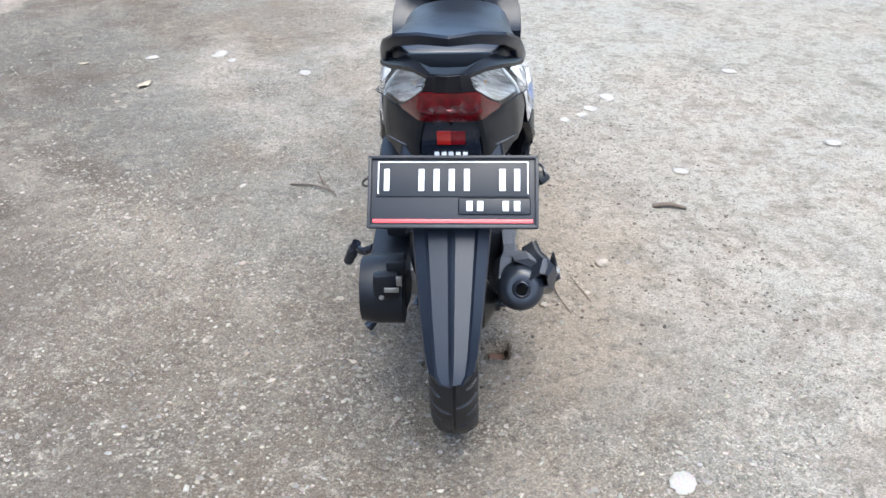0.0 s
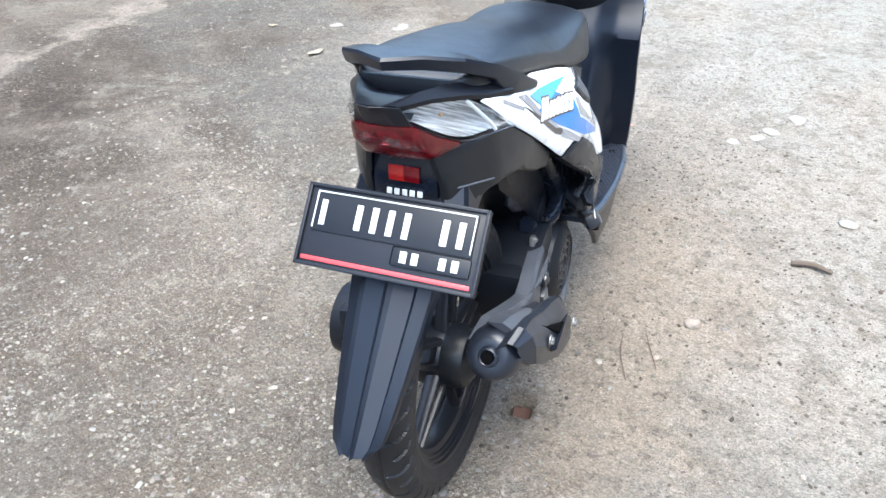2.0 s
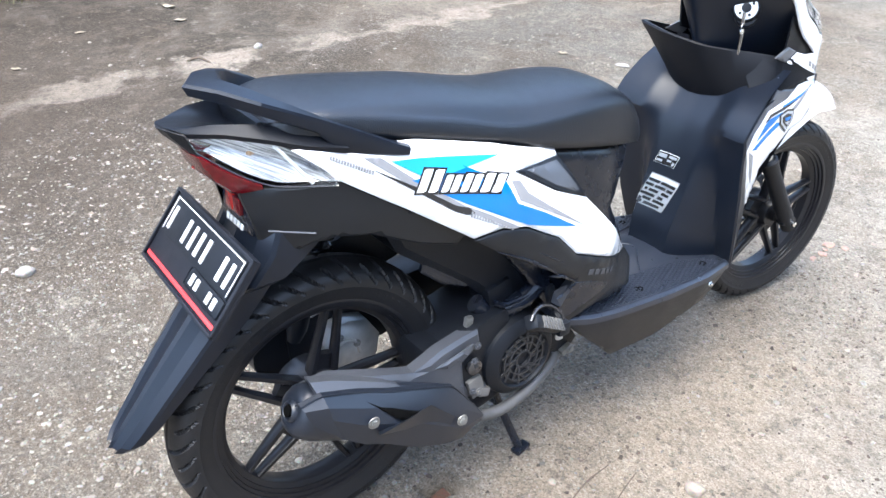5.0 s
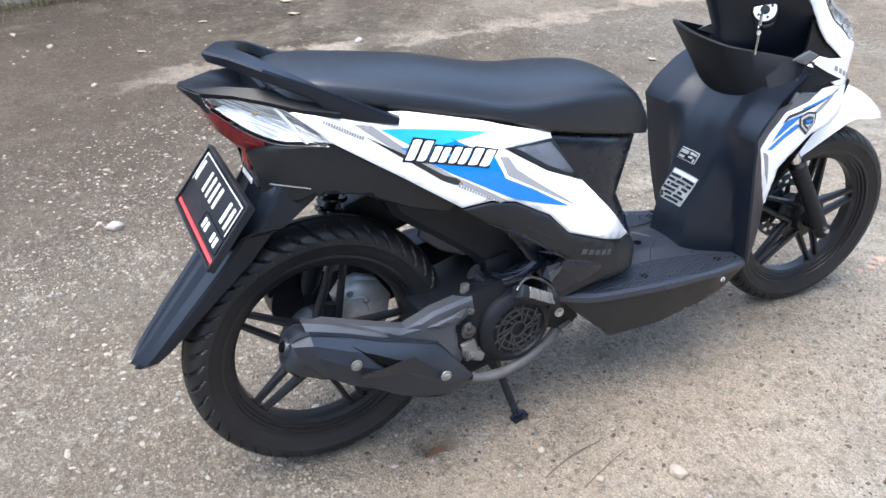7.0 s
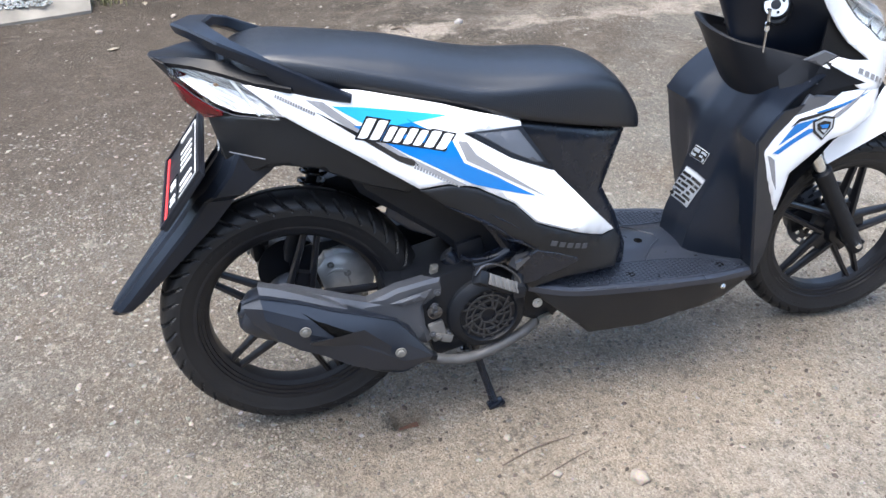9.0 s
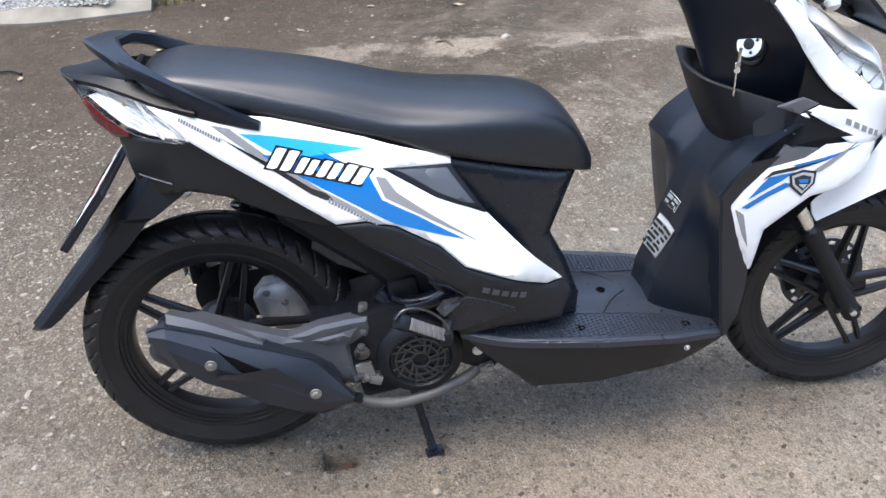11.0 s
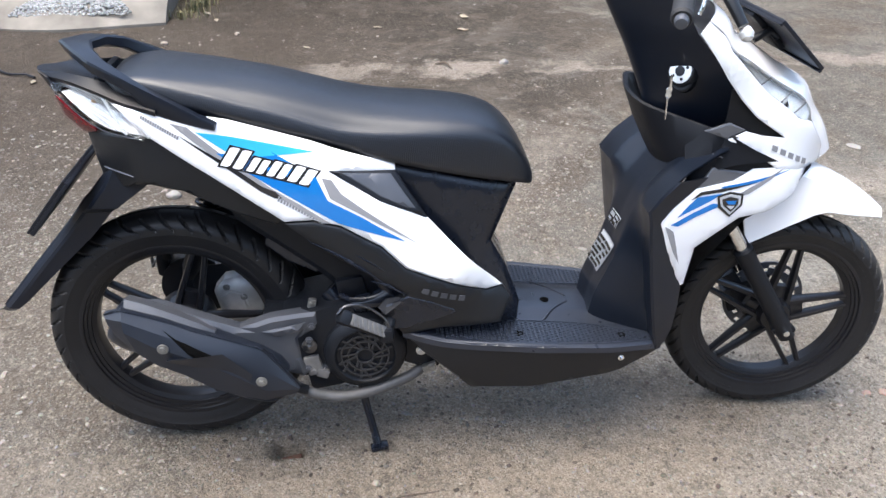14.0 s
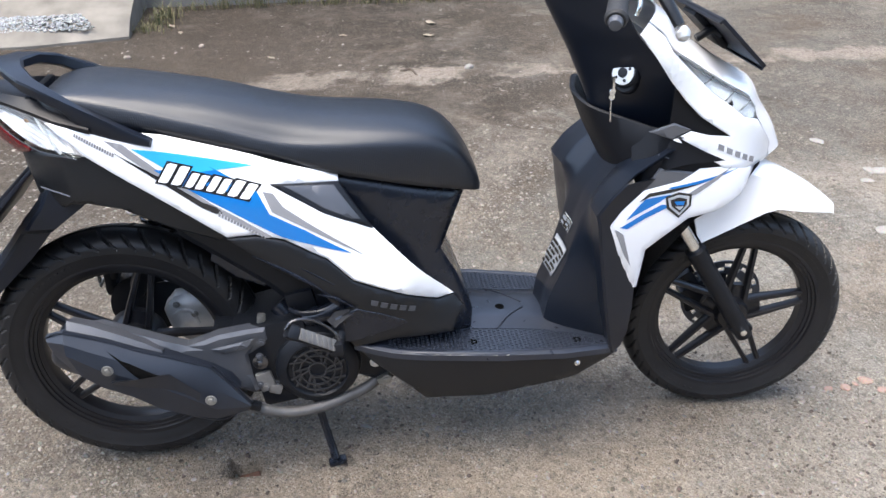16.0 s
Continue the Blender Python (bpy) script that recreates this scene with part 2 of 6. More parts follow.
def panel(poly, outer, inner=0.004, bevel=0.003, step=0.022, side=1, to3d=None):
    """A shell over an outline in (y, z): outer and inner give its depth x at a place. side -1 mirrors it."""
    poly = [tuple(p[:2]) for p in poly]
    pts = []
    for a, b in zip(poly, poly[1:] + poly[:1]):
        n = max(1, int(math.hypot(b[0] - a[0], b[1] - a[1]) / step))
        pts += [(a[0] + (b[0] - a[0]) * i / n, a[1] + (b[1] - a[1]) * i / n) for i in range(n)]
    nb = len(pts)
    extra = []
    ins = max(bevel * 1.3, 0.0015)
    if bevel:
        area = sum(a[0] * b[1] - b[0] * a[1] for a, b in zip(pts, pts[1:] + pts[:1]))
        for i in range(nb):
            a, b = pts[i - 1], pts[(i + 1) % nb]
            tx, ty = b[0] - a[0], b[1] - a[1]
            l = math.hypot(tx, ty) + 1e-9
            q = (pts[i][0] - ty / l * ins * (1 if area > 0 else -1), pts[i][1] + tx / l * ins * (1 if area > 0 else -1))
            if inside(q, poly) and edge_distance(q, poly) > ins * 0.7:
                extra.append(q)
    ys, zs = [p[0] for p in poly], [p[1] for p in poly]
    y = min(ys)
    while y < max(ys):
        z = min(zs)
        while z < max(zs):
            if inside((y, z), poly) and edge_distance((y, z), poly) > max(step * 0.45, ins * 1.6):
                extra.append((y, z))
            z += step
        y += step
    vs, _, fs, *_ = geometry.delaunay_2d_cdt([Vector(p) for p in pts + extra], [(i, (i + 1) % nb) for i in range(nb)], [list(range(nb))], 1, 1e-6)
    fin = inner if callable(inner) else (lambda y, z, t=inner: outer(y, z) - t)
    bm = bmesh.new()
    to3d = to3d or (lambda x, y, z: (x * side, y, z))
    top, bot = [], []
    for v in vs:
        rim = bevel and edge_distance((v.x, v.y), poly) < 1e-4
        top.append(bm.verts.new(to3d(outer(v.x, v.y) - (bevel if rim else 0), v.x, v.y)))
        bot.append(bm.verts.new(to3d(fin(v.x, v.y), v.x, v.y)))
    count = {}
    for f in fs:
        bm.faces.new([top[i] for i in f])
        bm.faces.new([bot[i] for i in reversed(f)])
        for a, b in zip(f, list(f[1:]) + [f[0]]):
            k = (min(a, b), max(a, b))
            count[k] = count.get(k, 0) + 1
    for (a, b), c in count.items():
        if c == 1:
            bm.faces.new([top[a], top[b], bot[b], bot[a]])
    return bm


def loft(rings, cap=True, closed=True):
    bm = bmesh.new()
    rows = [[bm.verts.new(p) for p in r] for r in rings]
    n = len(rows[0])
    for a, b in zip(rows, rows[1:]):
        for i in range(n if closed else n - 1):
            j = (i + 1) % n
            bm.faces.new([a[i], a[j], b[j], b[i]])
    if cap and closed:
        bm.faces.new(rows[0][::-1])
        bm.faces.new(rows[-1])
    return bm


def lathe(profile, m=Matrix(), n=48, closed=False):
    """Turns (along, radius) pairs about the local x axis."""
    bm = bmesh.new()
    rows = []
    for a, r in profile:
        rows.append([bm.verts.new(m @ Vector((a, r * math.cos(k * math.tau / n), r * math.sin(k * math.tau / n)))) for k in range(n)])
    pairs = list(zip(rows, rows[1:])) + ([(rows[-1], rows[0])] if closed else [])
    for a, b in pairs:
        for i in range(n):
            j = (i + 1) % n
            bm.faces.new([a[i], a[j], b[j], b[i]])
    if not closed:
        bm.faces.new(rows[0][::-1])
        bm.faces.new(rows[-1])
    return bm


def smooth_path(points, per=6):
    P = [Vector(p) for p in points]
    P = [2 * P[0] - P[1]] + P + [2 * P[-1] - P[-2]]
    out = []
    for a, b, c, d in zip(P, P[1:], P[2:], P[3:]):
        for i in range(per):
            t = i / per
            out.append(0.5 * (2 * b + (c - a) * t + (2 * a - 5 * b + 4 * c - d) * t * t + (3 * b - a - 3 * c + d) * t ** 3))
    return out + [P[-2]]


def tube(points, radius, n=12, per=6, flat=1.0):
    """A round bar along a smooth path; radius may be a list, one for each given point."""
    path = smooth_path(points, per)
    rad = radius if isinstance(radius, (list, tuple)) else [radius] * len(points)
    rings = []
    up = Vector((0.13, 0.31, 0.94)).normalized()
    for i, p in enumerate(path):
        t = (path[min(i + 1, len(path) - 1)] - path[max(i - 1, 0)]).normalized()
        s = t.cross(up).normalized()
        u = s.cross(t)
        f = min(i / per, len(rad) - 1)
        k = min(int(f), len(rad) - 2)
        r = rad[k] + (rad[k + 1] - rad[k]) * (f - k)
        rings.append([p + s * r * math.cos(j * math.tau / n) + u * r * flat * math.sin(j * math.tau / n) for j in range(n)])
    return loft(rings)


def box(size, m=Matrix(), bevel=0.004, taper=1.0):
    bm = bmesh.new()
    bmesh.ops.create_cube(bm, size=1)
    for v in bm.verts:
        k = taper if v.co.z > 0 else 1
        v.co = Vector((v.co.x * size[0] * k, v.co.y * size[1] * k, v.co.z * size[2]))
    if bevel:
        bmesh.ops.bevel(bm, geom=list(bm.edges), offset=bevel, segments=2, affect="EDGES", profile=0.6)
    bmesh.ops.transform(bm, matrix=m, verts=bm.verts)
    return bm


def join(*bms):
    out = bmesh.new()
    for b in bms:
        me = bpy.data.meshes.new("temporary")
        b.to_mesh(me)
        b.free()
        out.from_mesh(me)
        bpy.data.meshes.remove(me)
    return out


def along(a, b):
    """A pose whose local x axis runs from a to b."""
    a, b = Vector(a), Vector(b)
    return Matrix.Translation(a) @ (b - a).to_track_quat("X", "Z").to_matrix().to_4x4()


def moved(bm, m):
    bmesh.ops.transform(bm, matrix=m, verts=bm.verts)
    return bm


def bolt(m, r=0.008, h=0.006):
    """A flanged hexagon bolt whose head points along local x."""
    bm = lathe([(0, r * 1.45), (h * 0.3, r * 1.4), (h * 0.35, r * 0.9)], m, 18)
    return join(bm, lathe([(h * 0.3, r * 0.9), (h, r * 0.9), (h * 1.1, r * 0.7)], m, 6))


# ---------------------------------------------------------------- ground
def ground_material():
    m = bpy.data.materials.new("packed_gravel_and_earth")
    m.use_nodes = True
    nt = m.node_tree
    nd, lk = nt.nodes, nt.links
    b = nd["Principled BSDF"]
    tc = nd.new("ShaderNodeTexCoord")

    def noise_tex(scale, detail=6, rough=0.6, dist=0.0):
        n = nd.new("ShaderNodeTexNoise")
        n.inputs["Scale"].default_value, n.inputs["Detail"].default_value = scale, detail
        n.inputs["Roughness"].default_value, n.inputs["Distortion"].default_value = rough, dist
        lk.new(tc.outputs["Object"], n.inputs["Vector"])
        return n.outputs["Fac"]

    def rng(fac, a, b_, lo=0.0, hi=1.0):
        r = nd.new("ShaderNodeMapRange")
        r.inputs["From Min"].default_value, r.inputs["From Max"].default_value = a, b_
        r.inputs["To Min"].default_value, r.inputs["To Max"].default_value = lo, hi
        lk.new(fac, r.inputs["Value"])
        return r.outputs["Result"]

    def mix(fac, a, c):
        x = nd.new("ShaderNodeMix")
        x.data_type = "RGBA"
        lk.new(fac, x.inputs["Factor"])
        for sock, val in (("A", a), ("B", c)):
            if isinstance(val, tuple):
                x.inputs[sock].default_value = (*val, 1)
            else:
                lk.new(val, x.inputs[sock])
        return x.outputs["Result"]

    grey, sand, brown, dark = (0.205, 0.195, 0.170), (0.46, 0.42, 0.355), (0.178, 0.146, 0.112), (0.050, 0.041, 0.032)
    # the yard's own patches: pale worn strip in front, bare damp soil on the far side, a sandy ridge between
    pos = nd.new("ShaderNodeSeparateXYZ")
    lk.new(tc.outputs["Object"], pos.inputs[0])

    def math_node(op, a, b_):
        q = nd.new("ShaderNodeMath")
        q.operation = op
        for i, v in enumerate((a, b_)):
            if isinstance(v, float):
                q.inputs[i].default_value = v
            else:
                lk.new(v, q.inputs[i])
        return q.outputs[0]

    wob = math_node("MULTIPLY", math_node("SUBTRACT", noise_tex(1.1, 6, 0.65), 0.5), 1.6)
    xw = math_node("ADD", pos.outputs["X"], wob)
    far = math_node("MULTIPLY", rng(xw, -0.45, -2.2), rng(pos.outputs["Y"], 0.9, 2.6, 1.0, 0.35))
    pale = rng(math_node("ADD", xw, math_node("MULTIPLY", pos.outputs["Y"], 0.35)), 0.1, 1.1, 0, 0.75)
    ridge_d = math_node("ABSOLUTE", math_node("ADD", math_node("ADD", pos.outputs["X"], 2.68), math_node("MULTIPLY", math_node("SUBTRACT", noise_tex(2.6, 6, 0.7), 0.5), 0.75)), 0.0)
    along_y = math_node("MULTIPLY", rng(pos.outputs["Y"], -0.5, 0.1), rng(noise_tex(1.9, 4), 0.42, 0.52))
    ridge = math_node("MULTIPLY", rng(ridge_d, 0.14, 0.07), along_y)
    soil = rng(noise_tex(0.9, 7, 0.62, 0.5), 0.45, 0.55)
    c = mix(soil, grey, brown)
    c = mix(pale, c, (0.330, 0.316, 0.278))
    c = mix(far, c, (0.030, 0.0235, 0.017))
    c = mix(rng(noise_tex(1.4, 7, 0.75, 0.8), 0.52, 0.64, 0, 0.40), c, (0.25, 0.207, 0.163))
    c = mix(rng(noise_tex(2.3, 6, 0.7, 0.6), 0.57, 0.70, 0, 0.45), c, sand)
    c = mix(math_node("MULTIPLY", ridge, 0.85), c, (0.36, 0.31, 0.26))
    c = mix(rng(noise_tex(3.1, 8, 0.72, 0.4), 0.52, 0.66, 0, 0.6), c, dark)
    c = mix(rng(noise_tex(4.3, 8, 0.7, 0.6), 0.56, 0.68, 0, 0.5), c, (0.225, 0.184, 0.142))
    # smooth trodden patches of warm sand, and brown soil kept damp round the stand
    smooth = rng(noise_tex(1.5, 6, 0.6, 0.5), 0.50, 0.62)
    c = mix(math_node("MULTIPLY", smooth, rng(far, 0.0, 1.0, 0.6, 0.25)), c, (0.33, 0.292, 0.245))
    sx, sy = math_node("DIVIDE", math_node("SUBTRACT", pos.outputs["X"], 0.30), 0.60), math_node("DIVIDE", math_node("SUBTRACT", pos.outputs["Y"], 0.90), 1.05)
    sd = math_node("ADD", math_node("POWER", math_node("ADD", math_node("MULTIPLY", sx, sx), math_node("MULTIPLY", sy, sy)), 0.5), math_node("MULTIPLY", math_node("SUBTRACT", noise_tex(2.6, 7, 0.7), 0.5), 1.6))
    c = mix(rng(sd, 1.15, 0.55, 0, 0.45), c, (0.235, 0.198, 0.158))
    bx, by = math_node("DIVIDE", math_node("SUBTRACT", pos.outputs["X"], 0.12), 0.42), math_node("DIVIDE", math_node("SUBTRACT", pos.outputs["Y"], 0.62), 0.80)
    bd = math_node("ADD", math_node("POWER", math_node("ADD", math_node("MULTIPLY", bx, bx), math_node("MULTIPLY", by, by)), 0.5), math_node("MULTIPLY", math_node("SUBTRACT", noise_tex(4.2, 8, 0.72), 0.5), 1.9))
    damp = rng(bd, 1.10, 0.60, 0, 0.68)
    # stonier, darker ground behind and beyond the rear wheel
    gx, gy = math_node("DIVIDE", math_node("ADD", pos.outputs["X"], 1.30), 1.9), math_node("DIVIDE", math_node("ADD", pos.outputs["Y"], 0.25), 0.95)
    gd = math_node("ADD", math_node("POWER", math_node("ADD", math_node("MULTIPLY", gx, gx), math_node("MULTIPLY", gy, gy)), 0.5), math_node("MULTIPLY", math_node("SUBTRACT", noise_tex(1.9, 7, 0.7), 0.5), 1.4))
    c = mix(rng(gd, 1.35, 0.60, 0, 0.72), c, (0.105, 0.085, 0.066))
    # a darker oval patch with a ragged edge, below the front of the floorboard
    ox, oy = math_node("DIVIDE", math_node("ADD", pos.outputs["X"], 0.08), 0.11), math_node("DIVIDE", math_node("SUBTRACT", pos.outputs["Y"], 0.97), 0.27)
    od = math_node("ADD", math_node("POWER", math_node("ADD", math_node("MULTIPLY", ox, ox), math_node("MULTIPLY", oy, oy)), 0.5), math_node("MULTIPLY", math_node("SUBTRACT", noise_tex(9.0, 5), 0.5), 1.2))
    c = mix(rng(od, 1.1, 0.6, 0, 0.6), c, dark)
    # the sandy side of the yard has little loose stone
    zx, zy = math_node("DIVIDE", math_node("SUBTRACT", pos.outputs["X"], 0.95), 1.0), math_node("DIVIDE", math_node("SUBTRACT", pos.outputs["Y"], 1.05), 1.35)
    zd = math_node("ADD", math_node("POWER", math_node("ADD", math_node("MULTIPLY", zx, zx), math_node("MULTIPLY", zy, zy)), 0.5), math_node("MULTIPLY", math_node("SUBTRACT", noise_tex(2.2, 7, 0.7), 0.5), 1.5))
    sandy = rng(zd, 1.15, 0.55)
    c = mix(math_node("MULTIPLY", sandy, rng(noise_tex(3.4, 7, 0.65, 0.5), 0.40, 0.62, 0.15, 0.75)), c, (0.315, 0.278, 0.234))
    c = mix(math_node("MULTIPLY", sandy, rng(noise_tex(7.0, 7, 0.7, 0.4), 0.53, 0.66, 0, 0.55)), c, (0.15, 0.115, 0.085))
    c = mix(damp, c, (0.262, 0.212, 0.160))
    # bare wet soil between the far wall and the ridge
    wet = math_node("MULTIPLY", rng(xw, -0.9, -1.8), rng(pos.outputs["Y"], 0.0, 1.1, 0.90, 0.30))
    # soil shows through the grit in patches a hand's breadth wide
    c = mix(rng(noise_tex(6.5, 9, 0.74, 0.5), 0.51, 0.60, 0, 0.5), c, (0.140, 0.114, 0.088))
    c = mix(rng(noise_tex(11.0, 8, 0.76, 0.3), 0.55, 0.66, 0, 0.5), c, (0.36, 0.325, 0.275))
    c = mix(math_node("MULTIPLY", wet, rng(noise_tex(8.0, 8, 0.72, 0.4), 0.42, 0.60, 1.0, 0.62)), c, (0.058, 0.044, 0.032))
    c = mix(math_node("MULTIPLY", ridge, 0.38), c, (0.32, 0.272, 0.225))
    # loose grit lies in drifts, the trodden soil between them is smoother
    drift = rng(noise_tex(1.7, 7, 0.7, 0.3), 0.40, 0.60, 0.20, 1.0)
    drift = math_node("MULTIPLY", math_node("MULTIPLY", drift, rng(far, 0.0, 1.0, 1.0, 0.35)), math_node("MULTIPLY", rng(smooth, 0.0, 1.0, 1.0, 0.35), rng(sandy, 0.0, 1.0, 1.0, 0.30)))
    drift = math_node("MULTIPLY", drift, rng(wet, 0.0, 1.0, 1.0, 0.80))
    c = mix(rng(noise_tex(30, 7, 0.8), 0.50, 0.64, 0, 0.60), c, dark)
    c = mix(math_node("MULTIPLY", rng(noise_tex(70, 6, 0.85), 0.52, 0.64, 0, 0.85), drift), c, sand)
    c = mix(math_node("MULTIPLY", rng(noise_tex(150, 4, 0.85), 0.52, 0.60, 0, 0.45), drift), c, dark)
    vor = nd.new("ShaderNodeTexVoronoi")
    vor.inputs["Scale"].default_value = 95
    lk.new(tc.outputs["Object"], vor.inputs["Vector"])
    sep = nd.new("ShaderNodeSeparateColor")
    lk.new(vor.outputs["Color"], sep.inputs[0])
    stone = rng(vor.outputs["Distance"], 0.34, 0.24)
    pick = rng(sep.outputs[0], 0.42, 0.48)
    both = nd.new("ShaderNodeMath")
    both.operation = "MULTIPLY"
    lk.new(math_node("MULTIPLY", stone, drift), both.inputs[0])
    lk.new(pick, both.inputs[1])
    tone = mix(sep.outputs[1], (0.10, 0.09, 0.08), (0.44, 0.42, 0.375))
    f2 = nd.new("ShaderNodeMath")
    f2.operation = "MULTIPLY"
    f2.inputs[1].default_value = 0.8
    lk.new(both.outputs[0], f2.inputs[0])
    c = mix(f2.outputs[0], c, tone)
    # sand grains, told apart by tone
    grain = nd.new("ShaderNodeTexVoronoi")
    grain.inputs["Scale"].default_value = 260
    lk.new(tc.outputs["Object"], grain.inputs["Vector"])
    gs = nd.new("ShaderNodeSeparateColor")
    lk.new(grain.outputs["Color"], gs.inputs[0])
    tone2 = nd.new("ShaderNodeVectorMath")
    tone2.operation = "SCALE"
    lk.new(c, tone2.inputs[0])
    lk.new(rng(gs.outputs[0], 0.0, 1.0, 0.72, 1.26), tone2.inputs["Scale"])
    warm = nd.new("ShaderNodeVectorMath")
    warm.operation = "MULTIPLY"
    warm.inputs[1].default_value = (1.0, 1.0, 0.985)
    lk.new(tone2.outputs["Vector"], warm.inputs[0])
    c = warm.outputs["Vector"]
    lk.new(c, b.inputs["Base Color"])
    b.inputs["Roughness"].default_value = 0.9
    b.inputs["Specular IOR Level"].default_value = 0.25
    h1 = noise_tex(150, 4, 0.8)
    h2 = noise_tex(30, 5, 0.7)
    add = nd.new("ShaderNodeMath")
    add.operation = "MULTIPLY_ADD"
    add.inputs[1].default_value = 0.35
    lk.new(h1, add.inputs[0])
    lk.new(h2, add.inputs[2])
    add2 = nd.new("ShaderNodeMath")
    add2.operation = "MULTIPLY_ADD"
    add2.inputs[1].default_value = 0.5
    lk.new(both.outputs[0], add2.inputs[0])
    lk.new(add.outputs[0], add2.inputs[2])
    bp = nd.new("ShaderNodeBump")
    bp.inputs["Strength"].default_value, bp.inputs["Distance"].default_value = 1.0, 0.022
    lk.new(math_node("ADD", add2.outputs[0], math_node("MULTIPLY", gs.outputs[2], 0.22)), bp.inputs["Height"])
    lk.new(bp.outputs["Normal"], b.inputs["Normal"])
    return m


GROUND = ground_material()


def ground_height(x, y):
    if 0.064 < x < 0.128 and 0.163 < y < 0.237:
        return -0.05
    return 0.007 * noise.noise((x * 1.3, y * 1.3, 3.1)) + 0.004 * noise.noise((x * 5, y * 5, 7.7)) + 0.0022 * noise.noise((x * 17, y * 17, 1.2))


def build_ground():
    def axis(lo, hi, step, far):
        inner = list(np.arange(lo, hi + 1e-6, step))
        out = [lo - 0.3, lo - 1, lo - 3, lo - 8, lo - 20, lo - far][::-1]
        return out + inner + [hi + 0.3, hi + 1, hi + 3, hi + 8, hi + 20, hi + far]
    xs, ys = axis(-5.2, 2.6, 0.03, 90), axis(-2.2, 5.2, 0.03, 90)
    # cut lines for the small rectangular pit beside the rear wheel
    xs, ys = sorted(set(xs) | {0.063, 0.066, 0.126, 0.129}), sorted(set(ys) | {0.162, 0.165, 0.235, 0.238})
    verts = [(x, y, ground_height(x, y)) for y in ys for x in xs]
    n = len(xs)
    faces = [(j * n + i, j * n + i + 1, (j + 1) * n + i + 1, (j + 1) * n + i) for j in range(len(ys) - 1) for i in range(n - 1)]
    me = bpy.data.meshes.new("ground")
    me.from_pydata(verts, [], faces)
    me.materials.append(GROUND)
    for p in me.polygons:
        p.use_smooth = True
    return tagged(new("ground", me), "dusty packed gravel and bare earth yard", "ground", kind="structure")


build_ground()


# ---------------------------------------------------------------- scooter: frame of reference
# local axes: x to the rider's right, y forward from the rear axle, z up; it leans a little to its left on the centre stand
scooter = tagged(new("scooter"), "white, black and blue step-through scooter parked on its centre stand", "scooter")
scooter.empty_display_size = 0.1
scooter.matrix_basis = pose(0, 0, 0, 0, -1.8, 0)

REAR = thin_plate([(-.15, .80, .075), (-.05, .80, .118), (0, .81, .125), (.1, .78, .140), (.15, .80, .130), (.3, .75, .138), (.33, .69, .165),
                   (.45, .70, .125), (.455, .64, .158), (.44, .48, .184), (.25, .59, .165), (.1, .68, .152), (.02, .76, .136), (.55, .45, .178),
                   (.67, .42, .118), (.51, .59, .155), (.6, .5, .158), (.45, .38, .17), (.66, .37, .14)])
FRONT = thin_plate([(.98, .56, .165), (1.035, .637, .158), (1.119, .609, .156), (1.04, .41, .14), (1.10, .741, .15), (1.2, .713, .137),
                    (1.075, .915, .16), (1.02, .94, .142), (1.16, .775, .145), (1.3, .70, .09), (1.37, .66, .02), (1.29, .75, .10),
                    (1.2, .80, .13), (1.25, .60, .13), (1.15, .56, .15), (1.2, .87, .10)])


def lifted(f, d):
    return lambda y, z: f(y, z) + d


def decal(name, poly, f, mat, parent, label="", lift=0.0012, side=1):
    return part(name, panel(poly, lifted(f, lift), 0.0011, 0, 0.02, side), mat, parent, label)


# steering axis, with the front wheel turned to the right
CASTER, STEER_DEG = radians(26.5), 4.5
STEER = Matrix.Translation((0, 1.29, .25)) @ Matrix.Rotation(-radians(STEER_DEG), 4, Vector((0, -math.sin(CASTER), math.cos(CASTER)))) @ Matrix.Translation((0, -1.29, -.25))


